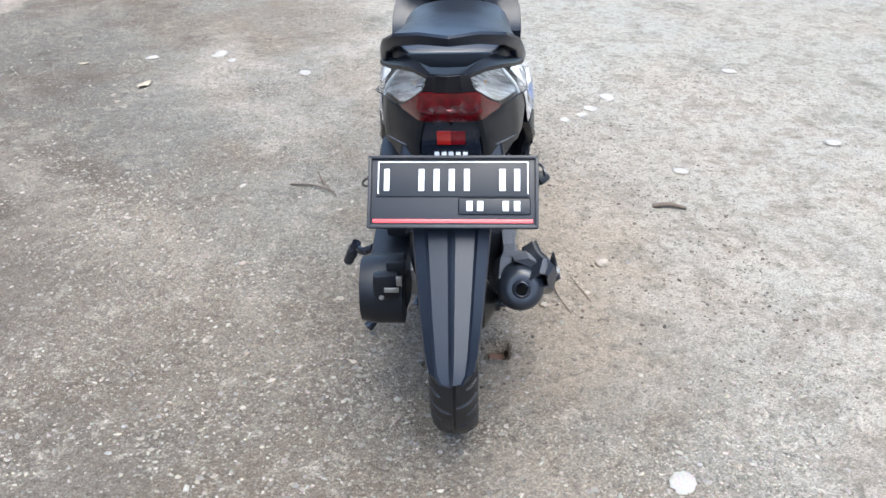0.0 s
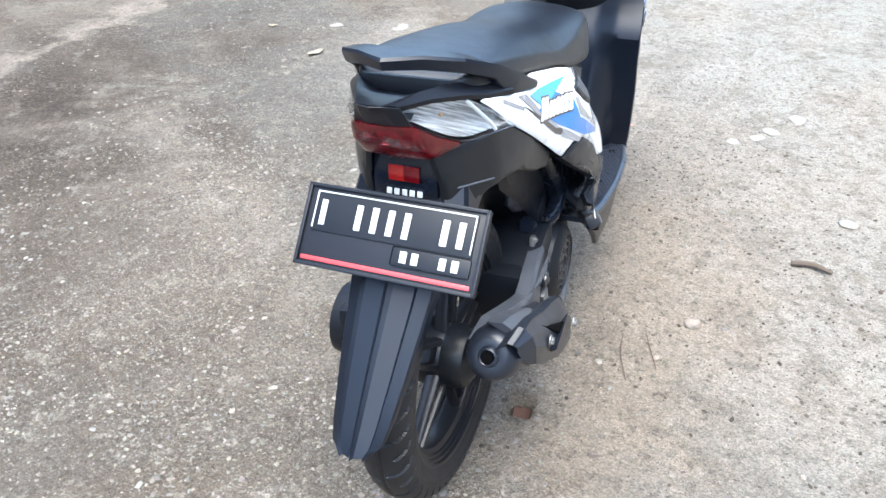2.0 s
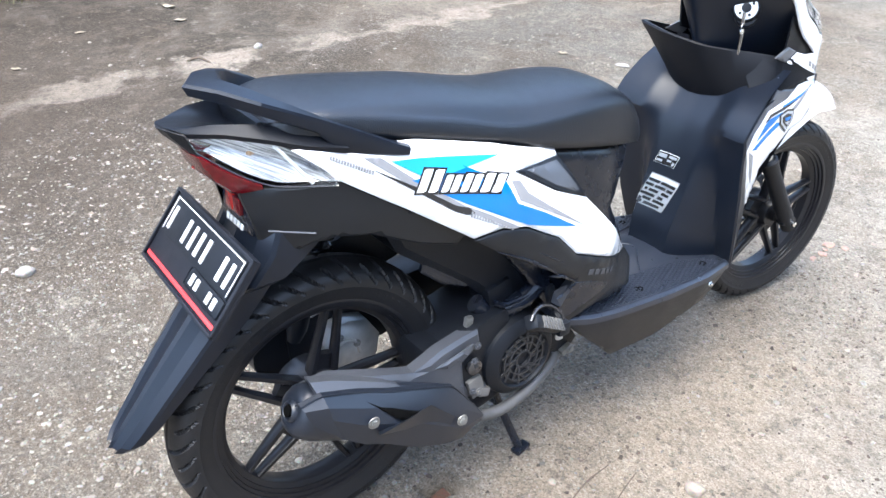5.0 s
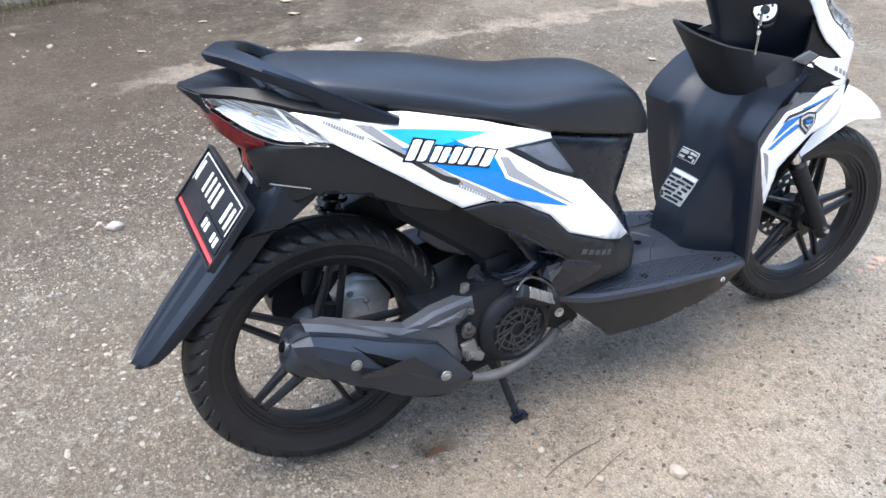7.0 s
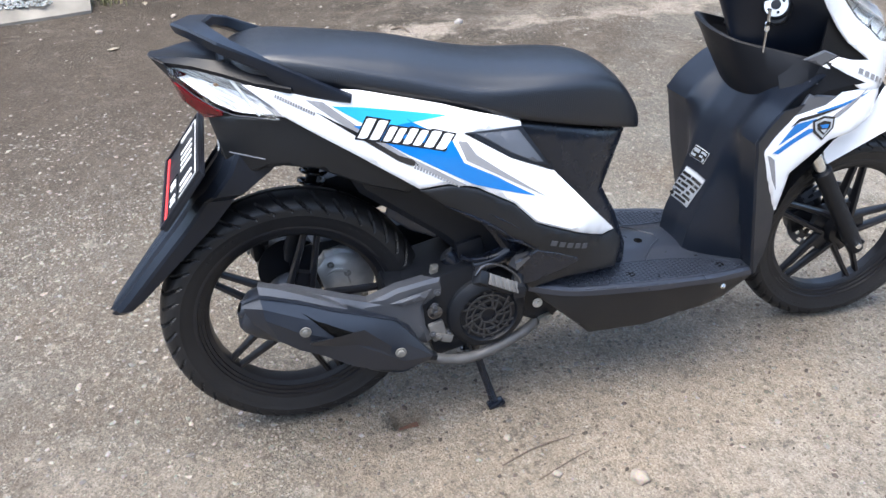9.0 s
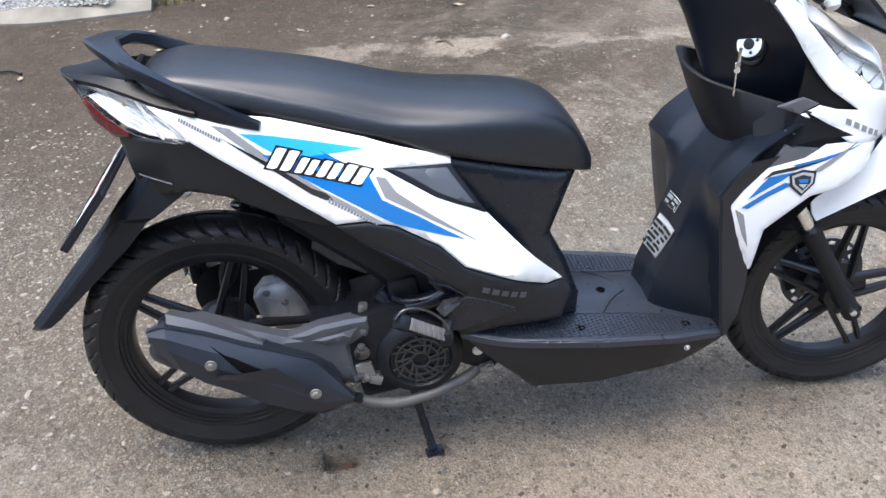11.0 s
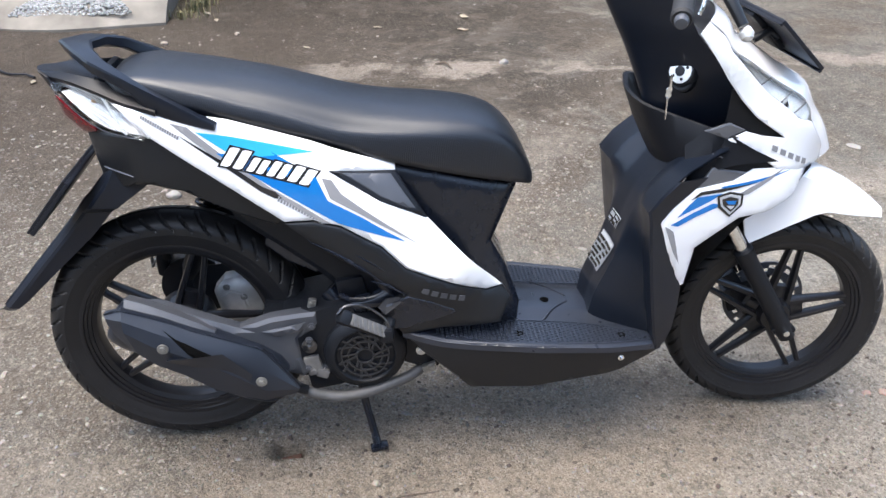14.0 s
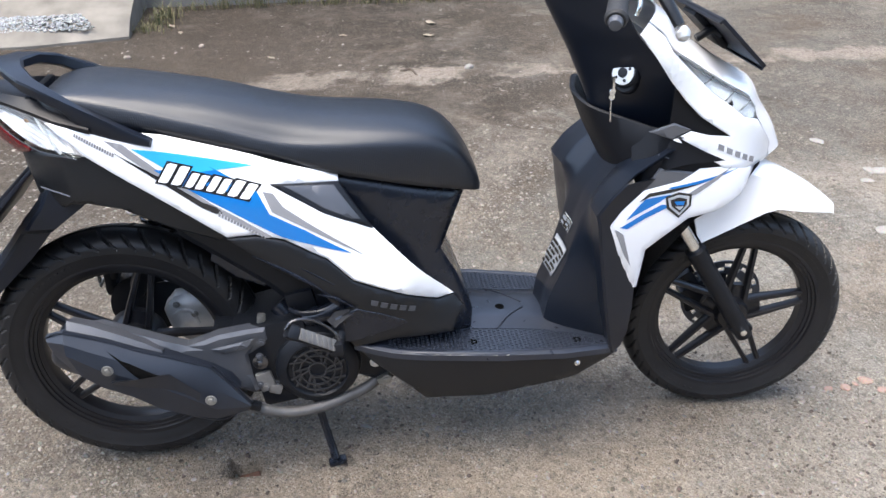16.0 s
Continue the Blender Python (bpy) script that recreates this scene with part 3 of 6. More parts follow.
# ---------------------------------------------------------------- wheels
def tyre(radius, half, rim_r, m, pitch):
    """A tyre with cut tread: curved grooves that sweep from the shoulders towards a centre groove, and ringed walls."""
    n, k = pitch * 22, 44
    hgt = radius - rim_r
    verts, faces = [], []
    for j in range(n):
        th = j * math.tau / n
        for i in range(k + 1):
            a = -1 + 2 * i / k
            ang = a * 2.35
            w = half * math.sin(ang) * 1.02
            r = radius - hgt * 0.437 * (1 - math.cos(ang))
            if abs(ang) > 1.57:
                # bulged walls that close on the rim, with two raised rings
                q = (abs(ang) - 1.57) / (2.35 - 1.57)
                r = radius - hgt * (0.437 + 0.563 * q)
                w = math.copysign(half * (1.02 - 0.24 * q ** 1.6), ang)
                if 0.10 < q < 0.18 or 0.74 < q < 0.84:
                    w *= 1.03
            v = abs(a) / 0.64
            if 0.14 < v < 1.02:
                ph = (th * pitch / math.tau + 0.30 * v + 0.75 * v * v + (0.5 if a > 0 else 0)) % 1
                long_one = int(th * pitch / math.tau + 0.30 * v + 0.75 * v * v + (0.5 if a > 0 else 0)) % 2 == 0
                if ph < 0.16 and (long_one or v > 0.42):
                    deep = 0.0048 if v < 0.85 else 0.0026
                    r -= deep * math.cos(min(abs(ang), 1.3))
                    w -= math.copysign(deep * math.sin(min(abs(ang), 1.5)), ang)
            if v < 0.05:
                r -= 0.004
            verts.append(m @ Vector((w, r * math.cos(th), r * math.sin(th))))
    for j in range(n):
        q = (j + 1) % n
        for i in range(k):
            faces.append((j * (k + 1) + i, j * (k + 1) + i + 1, q * (k + 1) + i + 1, q * (k + 1) + i))
    me = bpy.data.meshes.new("temporary")
    me.from_pydata(verts, [], faces)
    bm = bmesh.new()
    bm.from_mesh(me)
    bpy.data.meshes.remove(me)
    return bm


def spoke_blade(m, ang, spread_hub, spread_rim, r0, r1, x0, x1, wide=0.012, deep=0.022):
    rings = []
    for t in (0, 0.12, 0.35, 0.65, 0.9, 1.0):
        r = r0 + (r1 - r0) * t
        a = ang + (spread_hub * (1 - t) + spread_rim * t) / r
        x = x0 + (x1 - x0) * t
        w = wide * (1.35 - 0.55 * t if t < 0.9 else 0.95)
        d = deep * (1.25 - 0.45 * t if t < 0.9 else 0.9)
        c, s = math.cos(a), math.sin(a)
        ring = []
        for du, dx in ((-.5, -.3), (-.3, -.5), (.3, -.5), (.5, -.3), (.5, .3), (.3, .5), (-.3, .5), (-.5, .3)):
            ring.append(m @ Vector((x + dx * d, r * c - du * w * s, r * s + du * w * c)))
        rings.append(ring)
    return loft(rings)


def wheel(name, m, radius, half, rim_r, first, label, hub_r):
    w = new(name)
    w.parent = scooter
    tagged(w, label)
    w.empty_display_size = 0.05
    part("tyre", tyre(radius, half, rim_r - 0.006, m, 44), RUBBER, w, "dusty black rubber tyre with cut tread", 28)
    bars = []
    for start, count in ((0.35, 7), (2.2, 9), (3.6, 6), (5.2, 8)):
        for q in range(count):
            a = start + q * 0.072
            r = rim_r + (radius - rim_r) * 0.34
            bars.append(box((0.0016, 0.0075 if q % 3 else 0.005, 0.013), m @ Matrix.Rotation(a, 4, "X") @ Matrix.Translation((half * 0.955, 0, r)), 0.0005))
    tagged(part("wall_mark", join(*bars), RUBBER, w, "raised bars on the tyre wall"), kind="stuff")
    hw = half * 0.80
    flank = [(.012, rim_r - .033), (hw - .020, rim_r - .031), (hw - .015, rim_r - .022), (hw - .011, rim_r - .0215), (hw - .010, rim_r - .015), (hw - .005, rim_r - .0145), (hw - .004, rim_r - .009), (hw + .001, rim_r - .008), (hw + .0025, rim_r - .004), (hw + .001, rim_r + .004), (hw - .004, rim_r + .008)]
    rim = lathe([(-x, r) for x, r in flank[::-1]] + flank, m, 120, closed=True)
    part("rim", rim, RIM, w, "black painted alloy rim")
    for k in range(5):
        a = radians(first + 72 * k)
        blades = join(spoke_blade(m, a, .025, .012, hub_r * .75, rim_r - .020, .008, .004), spoke_blade(m, a, -.025, -.012, hub_r * .75, rim_r - .020, .008, .004),
                      spoke_blade(m, a, 0, 0, hub_r * .6, hub_r + .028, .004, .004, .034, .018))
        part("spoke", blades, RIM, w, "twin-blade black alloy spoke")
    hub = lathe([(-.052, hub_r * .7), (-.045, hub_r), (-.02, hub_r * 1.05), (.02, hub_r * .95), (.034, hub_r * .8), (.036, hub_r * .45), (.05, hub_r * .42)], m, 40)
    part("hub", hub, RIM, w)
    return w


REAR_M = Matrix.Translation((0, -0.008, 0.286))
rear_wheel = wheel("rear_wheel", REAR_M, .280, .047, .214, 74, "black five-spoke alloy rear wheel", .062)
FRONT_M = STEER @ Matrix.Translation((.004, 1.331, .257))
front_wheel = wheel("front_wheel", FRONT_M, .254, .042, .199, 82, "black five-spoke alloy front wheel turned slightly", .042)


def brake_disc():
    n, bm = 60, bmesh.new()
    rings = []
    for x in (-.058, -.054):
        rings.append([[bm.verts.new(FRONT_M @ Vector((x, r * math.cos(j * math.tau / n), r * math.sin(j * math.tau / n)))) for j in range(n)] for r in (.058, .068, .078, .088, .095)])
    def hole(i, j):
        return i == 1 and j % 5 in (0, 1) or i == 2 and (j + 2) % 5 in (0, 1)
    for j in range(n):
        q = (j + 1) % n
        for i in range(4):
            if hole(i, j):
                for a, b, near in (((i, j), (i, q), hole(i - 1, j)), ((i + 1, q), (i + 1, j), hole(i + 1, j)), ((i, q), (i + 1, q), hole(i, q)), ((i + 1, j), (i, j), hole(i, (j - 1) % n))):
                    if not near:
                        bm.faces.new([rings[0][a[0]][a[1]], rings[0][b[0]][b[1]], rings[1][b[0]][b[1]], rings[1][a[0]][a[1]]])
                continue
            bm.faces.new([rings[0][i][j], rings[0][i + 1][j], rings[0][i + 1][q], rings[0][i][q]])
            bm.faces.new([rings[1][i][j], rings[1][i][q], rings[1][i + 1][q], rings[1][i + 1][j]])
        for i in (0, 4):
            bm.faces.new([rings[0][i][j], rings[0][i][q], rings[1][i][q], rings[1][i][j]])
    return bm


part("brake_disc", brake_disc(), GUNMETAL, front_wheel, "drilled steel brake disc")
for k in range(5):
    a = math.tau * k / 5 + .3
    part("disc_arm", spoke_blade(FRONT_M, a, 0, 0, .03, .062, -.056, -.056, .014, .006), RIM, front_wheel)
part("axle_nut", join(bolt(FRONT_M @ Matrix.Translation((.082, 0, 0)), .010, .012), lathe([(.090, .007), (.104, .007), (.105, .004)], FRONT_M, 16)), CHROME, front_wheel, "bright steel axle nut")

# ---------------------------------------------------------------- front fork, caliper and front mudguard
FORK_DIR = Vector((0, -math.sin(radians(32)), math.cos(radians(32))))
fork = new("front_fork")
fork.parent = scooter
tagged(fork, "black telescopic front fork with bright upper tubes")
for s in (1, -1):
    base = Vector((.004 + .076 * s, 1.331, .257))
    lower = base - FORK_DIR * .022
    top = base + FORK_DIR * .245
    m = STEER @ along(lower, top)
    L = (top - lower).length
    part("fork_leg", lathe([(-.006, .012), (-.004, .019), (.05, .0215), (.10, .0205), (L - .05, .020), (L - .02, .0215), (L - .004, .0225), (L, .017)], m, 28), BLACK, fork)
    part("fork_tube", lathe([(L - .002, .0135), (L + .12, .0135), (L + .121, .012)], m, 24), CHROME, fork, "chromed fork tube")
    part("fork_foot", moved(box((.026, .05, .03), Matrix.Translation(base) @ pose(0, 0, 0, -26), .006), STEER), BLACK, fork)
part("steering_stem", lathe([(0, .03), (.02, .032), (.30, .03), (.31, .02)], along((0, 1.16, .53), (0, 1.01, .83)), 24), BLACK, fork)
part("fork_yoke", moved(box((.19, .05, .03), Matrix.Translation((0, 1.185, .56)) @ pose(0, 0, 0, 26), .006), STEER), BLACK, fork)
part("brake_caliper", moved(join(box((.045, .075, .065), pose(-.058, 1.272, .262, 20), .01), box((.03, .04, .09), pose(-.060, 1.26, .285, 35), .008)), STEER), BLACK, fork, "black brake caliper")
part("brake_hose", moved(tube([(-.06, 1.26, .32), (-.07, 1.2, .42), (-.07, 1.15, .55), (-.03, 1.08, .68)], .005), STEER), BLACK, fork)


def front_mudguard():
    """A beak over the wheel: a crowned top that narrows to the front, with side skirts that come down to a point by the fork."""
    rows = []
    for t in np.linspace(0, 1, 30):
        y = 1.180 + .345 * t
        crest = .668 - .060 * t - .085 * t ** 3
        low = float(np.interp(t, [0, .035, .085, .48, .56, 1], [.560, .540, .472, .540, .546, .506]))
        half = .078 - .008 * t if t < .5 else .074 - .056 * ((t - .5) / .5) ** 1.5
        row = []
        for i in range(21):
            a = -1 + 2 * i / 20
            x = half * (math.sin(a * math.pi / 2) if abs(a) < .6 else math.copysign(.81 + .19 * (abs(a) - .6) / .4, a))
            z = crest - .018 * min(1, abs(a) / .6) ** 2.2 - max(0, crest - .018 - low) * max(0, (abs(a) - .6) / .4)
            row.append((x, y, z))
        rows.append(row)
    bm = loft(rows, cap=False, closed=False)
    bmesh.ops.recalc_face_normals(bm, faces=bm.faces)
    bmesh.ops.solidify(bm, geom=list(bm.faces), thickness=.004)
    return moved(bm, STEER)


part("front_mudguard", front_mudguard(), WHITE, scooter, "white beaked front mudguard", 40)

# ---------------------------------------------------------------- seat
def seat_bm():
    st = [(-.072, .836, .846, .045), (-.066, .830, .856, .075), (-.05, .826, .866, .095), (0, .820, .876, .112), (.06, .810, .871, .120), (.143, .795, .861, .126), (.24, .766, .845, .129),
          (.328, .740, .820, .131), (.40, .715, .802, .132), (.455, .698, .794, .132), (.546, .676, .786, .130), (.61, .660, .777, .122), (.655, .649, .762, .113),
          (.69, .640, .734, .103), (.714, .632, .698, .092), (.730, .626, .664, .078), (.735, .622, .640, .060)]
    dense = []
    for i in range(len(st) - 1):
        for k in range(3):
            dense.append(tuple(a + (b - a) * k / 3 for a, b in zip(st[i], st[i + 1])))
    dense.append(st[-1])
    arr = np.array(dense)
    for _ in range(2):
        arr[1:-1] = .25 * arr[:-2] + .5 * arr[1:-1] + .25 * arr[2:]
    rings = []
    for y, zb, zt, w in arr:
        h = zt - zb
        drop = float(np.interp(y, [-.07, 0, .05, .18, .29, .35, .43, .52, .62, .735], [.006, .012, .018, .032, .040, .042, .034, .028, .024, .015])) * min(1, h / .07)
        ze = zt - drop
        half = [(.97 * w, zb + .002), (w, zb + .012), (.995 * w, zb + .30 * (ze - zb) + .008), (.955 * w, zb + .78 * (ze - zb) + .004), (.89 * w, ze + .001), (.76 * w, zt - .52 * drop), (.45 * w, zt - .13 * drop), (.2 * w, zt - .02 * drop)]
        pts = smooth_path([(x, y, z) for x, z in half] + [(0, y, zt)] + [(-x, y, z) for x, z in half[::-1]], 3)
        rings.append([tuple(p) for p in pts] + [(-.92 * w, y, zb), (.92 * w, y, zb)])
    return loft(rings)


seat = part("seat", seat_bm(), VINYL, scooter, "black grained vinyl dual seat", 45)

# ---------------------------------------------------------------- grab rail
def grab_rail():
    """A crisp-edged flat loop: two arms down the flanks and a broad bar, drawn to a blunt point, behind the seat."""
    # outer top edge, inner top edge, inner bottom edge, outer bottom edge
    st = [((0, -.158, .914), (0, -.096, .911), (0, -.100, .894), (0, -.149, .894)),
          ((.052, -.126, .912), (.048, -.082, .909), (.046, -.083, .891), (.050, -.119, .889)),
          ((.100, -.084, .898), (.084, -.056, .896), (.080, -.056, .876), (.096, -.078, .874)),
          ((.126, -.015, .868), (.106, -.008, .868), (.102, -.008, .842), (.120, -.012, .844)),
          ((.133, .018, .851), (.113, .020, .851), (.107, .022, .800), (.128, .020, .806)),
          ((.139, .060, .829), (.119, .060, .830), (.110, .060, .785), (.136, .060, .796)),
          ((.144, .105, .804), (.125, .105, .806), (.112, .105, .772), (.142, .105, .785)),
          ((.145, .132, .790), (.128, .138, .792), (.118, .136, .772), (.143, .130, .779))]
    full = [[(-x, y, z) for x, y, z in q] for q in st[:0:-1]] + [list(q) for q in st]
    rings = []
    for o, i, b, u in full:
        o, i, b, u = Vector(o), Vector(i), Vector(b), Vector(u)
        rings.append([o.lerp(u, .14), o.lerp(i, .10) + Vector((0, 0, .0012)), o.lerp(i, .9) + Vector((0, 0, .001)), i.lerp(b, .12), i.lerp(b, .9), b.lerp(u, .1), b.lerp(u, .9), u.lerp(o, .1)])
    return loft(rings)


rail = part("grab_rail", grab_rail(), NAVY, scooter, "black looped passenger grab rail", 28)
# plate added to keep the gap under the rail dark
part("gap_plate", box((.150, .012, .034), pose(0, -.080, .846, -8), .004), BLACK, rail, "black plate filling the dark gap behind the seat")

# ---------------------------------------------------------------- tail cover and rear lamp
def strip(rows, thick=.004, n_sub=5):
    """A shell spanned by smooth curves, one to a row, symmetrical about x = 0 unless open."""
    curves = [smooth_path(r, n_sub) for r in rows]
    bm = loft(curves, cap=False, closed=False)
    bmesh.ops.recalc_face_normals(bm, faces=bm.faces)
    bmesh.ops.solidify(bm, geom=list(bm.faces), thickness=thick)
    return bm


def both(pts):
    return [(-x, y, z) for x, y, z in pts[::-1]] + [p for p in pts if p[0] > 1e-6]


tail = new("tail_section")
tail.parent = scooter
tagged(tail, "black tail cover with red and clear rear lamp")
C0 = [(0, -.203, .866), (0, -.155, .862), (0, -.09, .838), (0, -.03, .822), (0, .06, .812)]
C1 = [(.018, -.197, .865), (.030, -.152, .862), (.042, -.09, .840), (.054, -.03, .823), (.070, .06, .812)]
C2 = [(.028, -.187, .862), (.050, -.138, .866), (.074, -.078, .859), (.100, -.02, .841), (.120, .03, .822)]
C3 = [(.035, -.176, .856), (.064, -.130, .853), (.093, -.080, .842), (.117, -.03, .827), (.136, .03, .815)]
C4 = [(.034, -.172, .848), (.062, -.127, .845), (.092, -.077, .834), (.116, -.028, .819), (.135, .03, .806)]
RED_TOP = [(0, -.168, .824), (.022, -.167, .824), (.044, -.162, .823), (.056, -.145, .808), (.068, -.124, .792), (.085, -.090, .772)]
RED_LOW = [(0, -.124, .757), (.026, -.124, .757), (.050, -.122, .758), (.058, -.116, .759), (.069, -.104, .762), (.085, -.089, .768)]


def facets(rows, thick=.004):
    bm = loft(rows, cap=False, closed=False)
    bmesh.ops.recalc_face_normals(bm, faces=bm.faces)
    bmesh.ops.solidify(bm, geom=list(bm.faces), thickness=thick)
    return bm


def flip(c):
    return [(-x, y, z) for x, y, z in c]


part("tail_cover", facets([flip(C4), flip(C3), flip(C2), flip(C1), C0, C1, C2, C3, C4], .003), TAIL_BLACK, tail, "black tail cover", 38)
part("lamp_centre", facets([both([(0, -.202, .865), (.018, -.196, .864), (.035, -.176, .855)]), both([(0, -.194, .852), (.020, -.188, .851), (.036, -.172, .847)]), both([(0, -.167, .822), (.024, -.166, .822), (.045, -.161, .822)])], .003), BLACK, tail, "", 20)
part("tail_lens", strip([both(RED_TOP), both([tuple((a + b) / 2 + (.003 * k / 5, -.010, .001)[i] * (1 - (k / 5) ** 3) for i, (a, b) in enumerate(zip(p, q))) for k, (p, q) in enumerate(zip(RED_TOP, RED_LOW))]), both(RED_LOW)], .005, 3), RED_LENS, tail, "dark red tail lamp lens", 30)
part("lens_mark", moved(join(lathe([(-.001, .010), (.001, .010), (.001, .008), (-.001, .008)], pose(0, 0, 0, 0, 0, 90), 20, closed=True), box((.004, .002, .012), Matrix(), .0006)), pose(0, -.155, .795, -34)), REFLECTOR, tail)
for s in (1, -1):
    part("lens_screw", lathe([(-.002, .005), (.0012, .005), (.0016, .0035)], along((.046 * s, -.138, .772), (.050 * s, -.158, .762)), 16), BLACK, tail)
for s in (1, -1):
    T_ = [(x * s, y, z) for x, y, z in ((.036, -.172, .847), (.063, -.128, .845), (.094, -.072, .833), (.120, -.034, .804), (.143, .003, .768))]
    B_ = [(x * s, y, z) for x, y, z in ((.045, -.163, .825), (.073, -.120, .791), (.095, -.077, .769), (.120, -.036, .766), (.143, .004, .764))]
    C_ = [tuple((a + b) / 2 + (.005 * s, -.004, 0)[i] for i, (a, b) in enumerate(zip(p, q))) for p, q in zip(T_, B_)]
    part("indicator_lens", strip([T_, C_, B_], .002), LENS, tail, "clear turn signal lens", 40)
    part("indicator_reflector", strip([[(x * .95 - .003 * s, y + .008, z - .002) for x, y, z in T_], [(x * .80, y + .034, z - .004) for x, y, z in C_], [(x * .95 - .003 * s, y + .008, z + .002) for x, y, z in B_]], .002), SIGNAL_BOWL, tail, "ribbed bright lamp reflector", 40)
    part("indicator_bulb", lathe([(0, .003), (.006, .005), (.014, .0045), (.017, .002)], along((.058 * s, -.082, .814), (.062 * s, -.106, .816)), 16), AMBER, tail, "amber signal bulb")
    part("lens_rib", tube([(T_[2][0] * .97, T_[2][1] + .004, T_[2][2] - .003), (.114 * s, -.045, .795), (.124 * s, -.028, .770)], .0030, 6, 4), LABEL_WHITE, tail)
    part("lens_rim", tube([B_[0], B_[1], B_[2], B_[3], B_[4]], .0011, 6, 4), GRAPHIC_BLACK, tail)

# ---------------------------------------------------------------- rear mudguard and number plate
def rear_mudguard():
    st = [(-.112, .05, .760, .050), (-.104, .04, .748, .074), (-.096, .04, .732, .086), (-.088, .03, .70, .092), (-.112, -.02, .655, .100), (-.148, -.078, .612, .096), (-.164, -.096, .596, .077), (-.205, -.140, .545, .072),
          (-.290, -.240, .45, .059), (-.342, -.302, .390, .049), (-.363, -.329, .367, .042), (-.373, -.344, .355, .029)]
    rings = []
    for yb, yf, z, w in st:
        d = yf - yb
        rings.append([(x * w, yb + max(k, -.004) * 1.0 if k < .5 else yf, z + (.35 * d if k > .5 else 0) * 0) for x, k in
                      ((-1, .9), (-1, .020), (-.95, .012), (-.66, .000), (-.58, .007), (-.10, .002), (0, -.004), (.10, .002), (.58, .007), (.66, .000), (.95, .012), (1, .020), (1, .9))])
    return loft(rings)


mudguard = part("rear_mudguard", rear_mudguard(), NAVY, scooter, "long black plastic rear mudguard", 22)
part("reflector_panel", box((.108, .012, .075), pose(0, -.097, .712, -4), .003), SATIN, mudguard)
part("rear_reflector", box((.026, .006, .026), pose(-.0125, -.106, .714, -4), .0015), REFLECTOR, mudguard, "red rear reflector")
part("rear_reflector", box((.026, .006, .026), pose(.0135, -.106, .714, -4), .0015), RED_LENS, mudguard, "red rear reflector")
for i in range(5):
    part("maker_mark", box((.009, .002, .010), pose(-.026 + .013 * i, -.109, .682, -14), .0008), PLATE_WHITE, mudguard)

PLATE = Matrix.Translation((.004, -.179, .6395)) @ Matrix.Rotation(radians(-1), 4, "Z") @ pose(0, 0, 0, 90 - 39.5)
plate = part("number_plate", box((.304, .132, .010), PLATE, .004), PLATE_FRAME, scooter, "black number plate in a plastic holder with a red line")
part("plate_rim", join(*[box(sz, PLATE @ Matrix.Translation(p), .0015) for sz, p in (((.304, .006, .006), (0, .063, .007)), ((.304, .006, .006), (0, -.063, .007)), ((.006, .132, .006), (-.149, 0, .007)), ((.006, .132, .006), (.149, 0, .007)))]), PLATE_FRAME, plate)
part("plate_face", box((.272, .066, .003), PLATE @ Matrix.Translation((0, .024, .0065)), .001), PLATE_BLACK, plate, "glossy black number plate face")
part("plate_border", join(*[box(sz, PLATE @ Matrix.Translation(p), .0006) for sz, p in (((.268, .0022, .0016), (0, .0535, .0085)), ((.0022, .058, .0016), (-.133, .0245, .0085)), ((.0022, .058, .0016), (.133, .0245, .0085)))]), PLATE_WHITE, plate)
for x, wide in ((-.118, .016), (-.056, .017), (-.029, .017), (-.002, .017), (.025, .017), (.088, .018), (.114, .017)):
    part("plate_bar", box((wide * .62, .040, .0026), PLATE @ Matrix.Translation((x, .021, .0086)), .001), PLATE_WHITE, plate)
part("date_panel", box((.128, .030, .003), PLATE @ Matrix.Translation((.074, -.026, .0062)), .004), PLATE_BLACK, plate)
for x in (.030, .049, .094, .114):
    part("plate_bar", box((.011, .018, .0024), PLATE @ Matrix.Translation((x, -.026, .0082)), .001), PLATE_WHITE, plate)
part("red_line", box((.284, .0068, .0024), PLATE @ Matrix.Translation((0, -.053, .0060)), .001), RED_BAR, plate, "red line along the plate holder")

# ---------------------------------------------------------------- rear bodywork
SIDE_POLY = [(-.05, .823), (.018, .819), (.149, .796), (.301, .752), (.455, .698), (.455, .686), (.335, .700), (.421, .643), (.514, .596), (.673, .418), (.637, .421), (.545, .467),
             (.470, .501), (.424, .551), (.349, .596), (.297, .607), (.243, .601), (.122, .689), (.014, .764), (-.012, .790)]
INSERT_POLY = [(.332, .701), (.455, .687), (.514, .596), (.508, .598), (.478, .614), (.421, .641), (.405, .652)]
LOWER_POLY = [(.243, .598), (.297, .604), (.349, .593), (.424, .548), (.470, .498), (.545, .464), (.637, .418), (.674, .416), (.690, .390), (.667, .343), (.544, .355), (.466, .341), (.420, .390), (.470, .444), (.384, .500), (.315, .544)]
UNDER_POLY = [(-.118, .758), (-.077, .764), (-.02, .765), (.014, .766), (.122, .691), (.243, .604), (.226, .584), (.150, .612), (.100, .638), (.060, .660), (.0, .672), (-.032, .668), (-.060, .650), (-.092, .625), (-.105, .70), (-.115, .742)]


def under_x(y, z):
    return min(REAR(y, z) - .007, float(np.interp(y, [-.12, -.077, .005, .03], [.057, .093, .143, .16]))) - .25 * max(0, .70 - z) ** 1.2


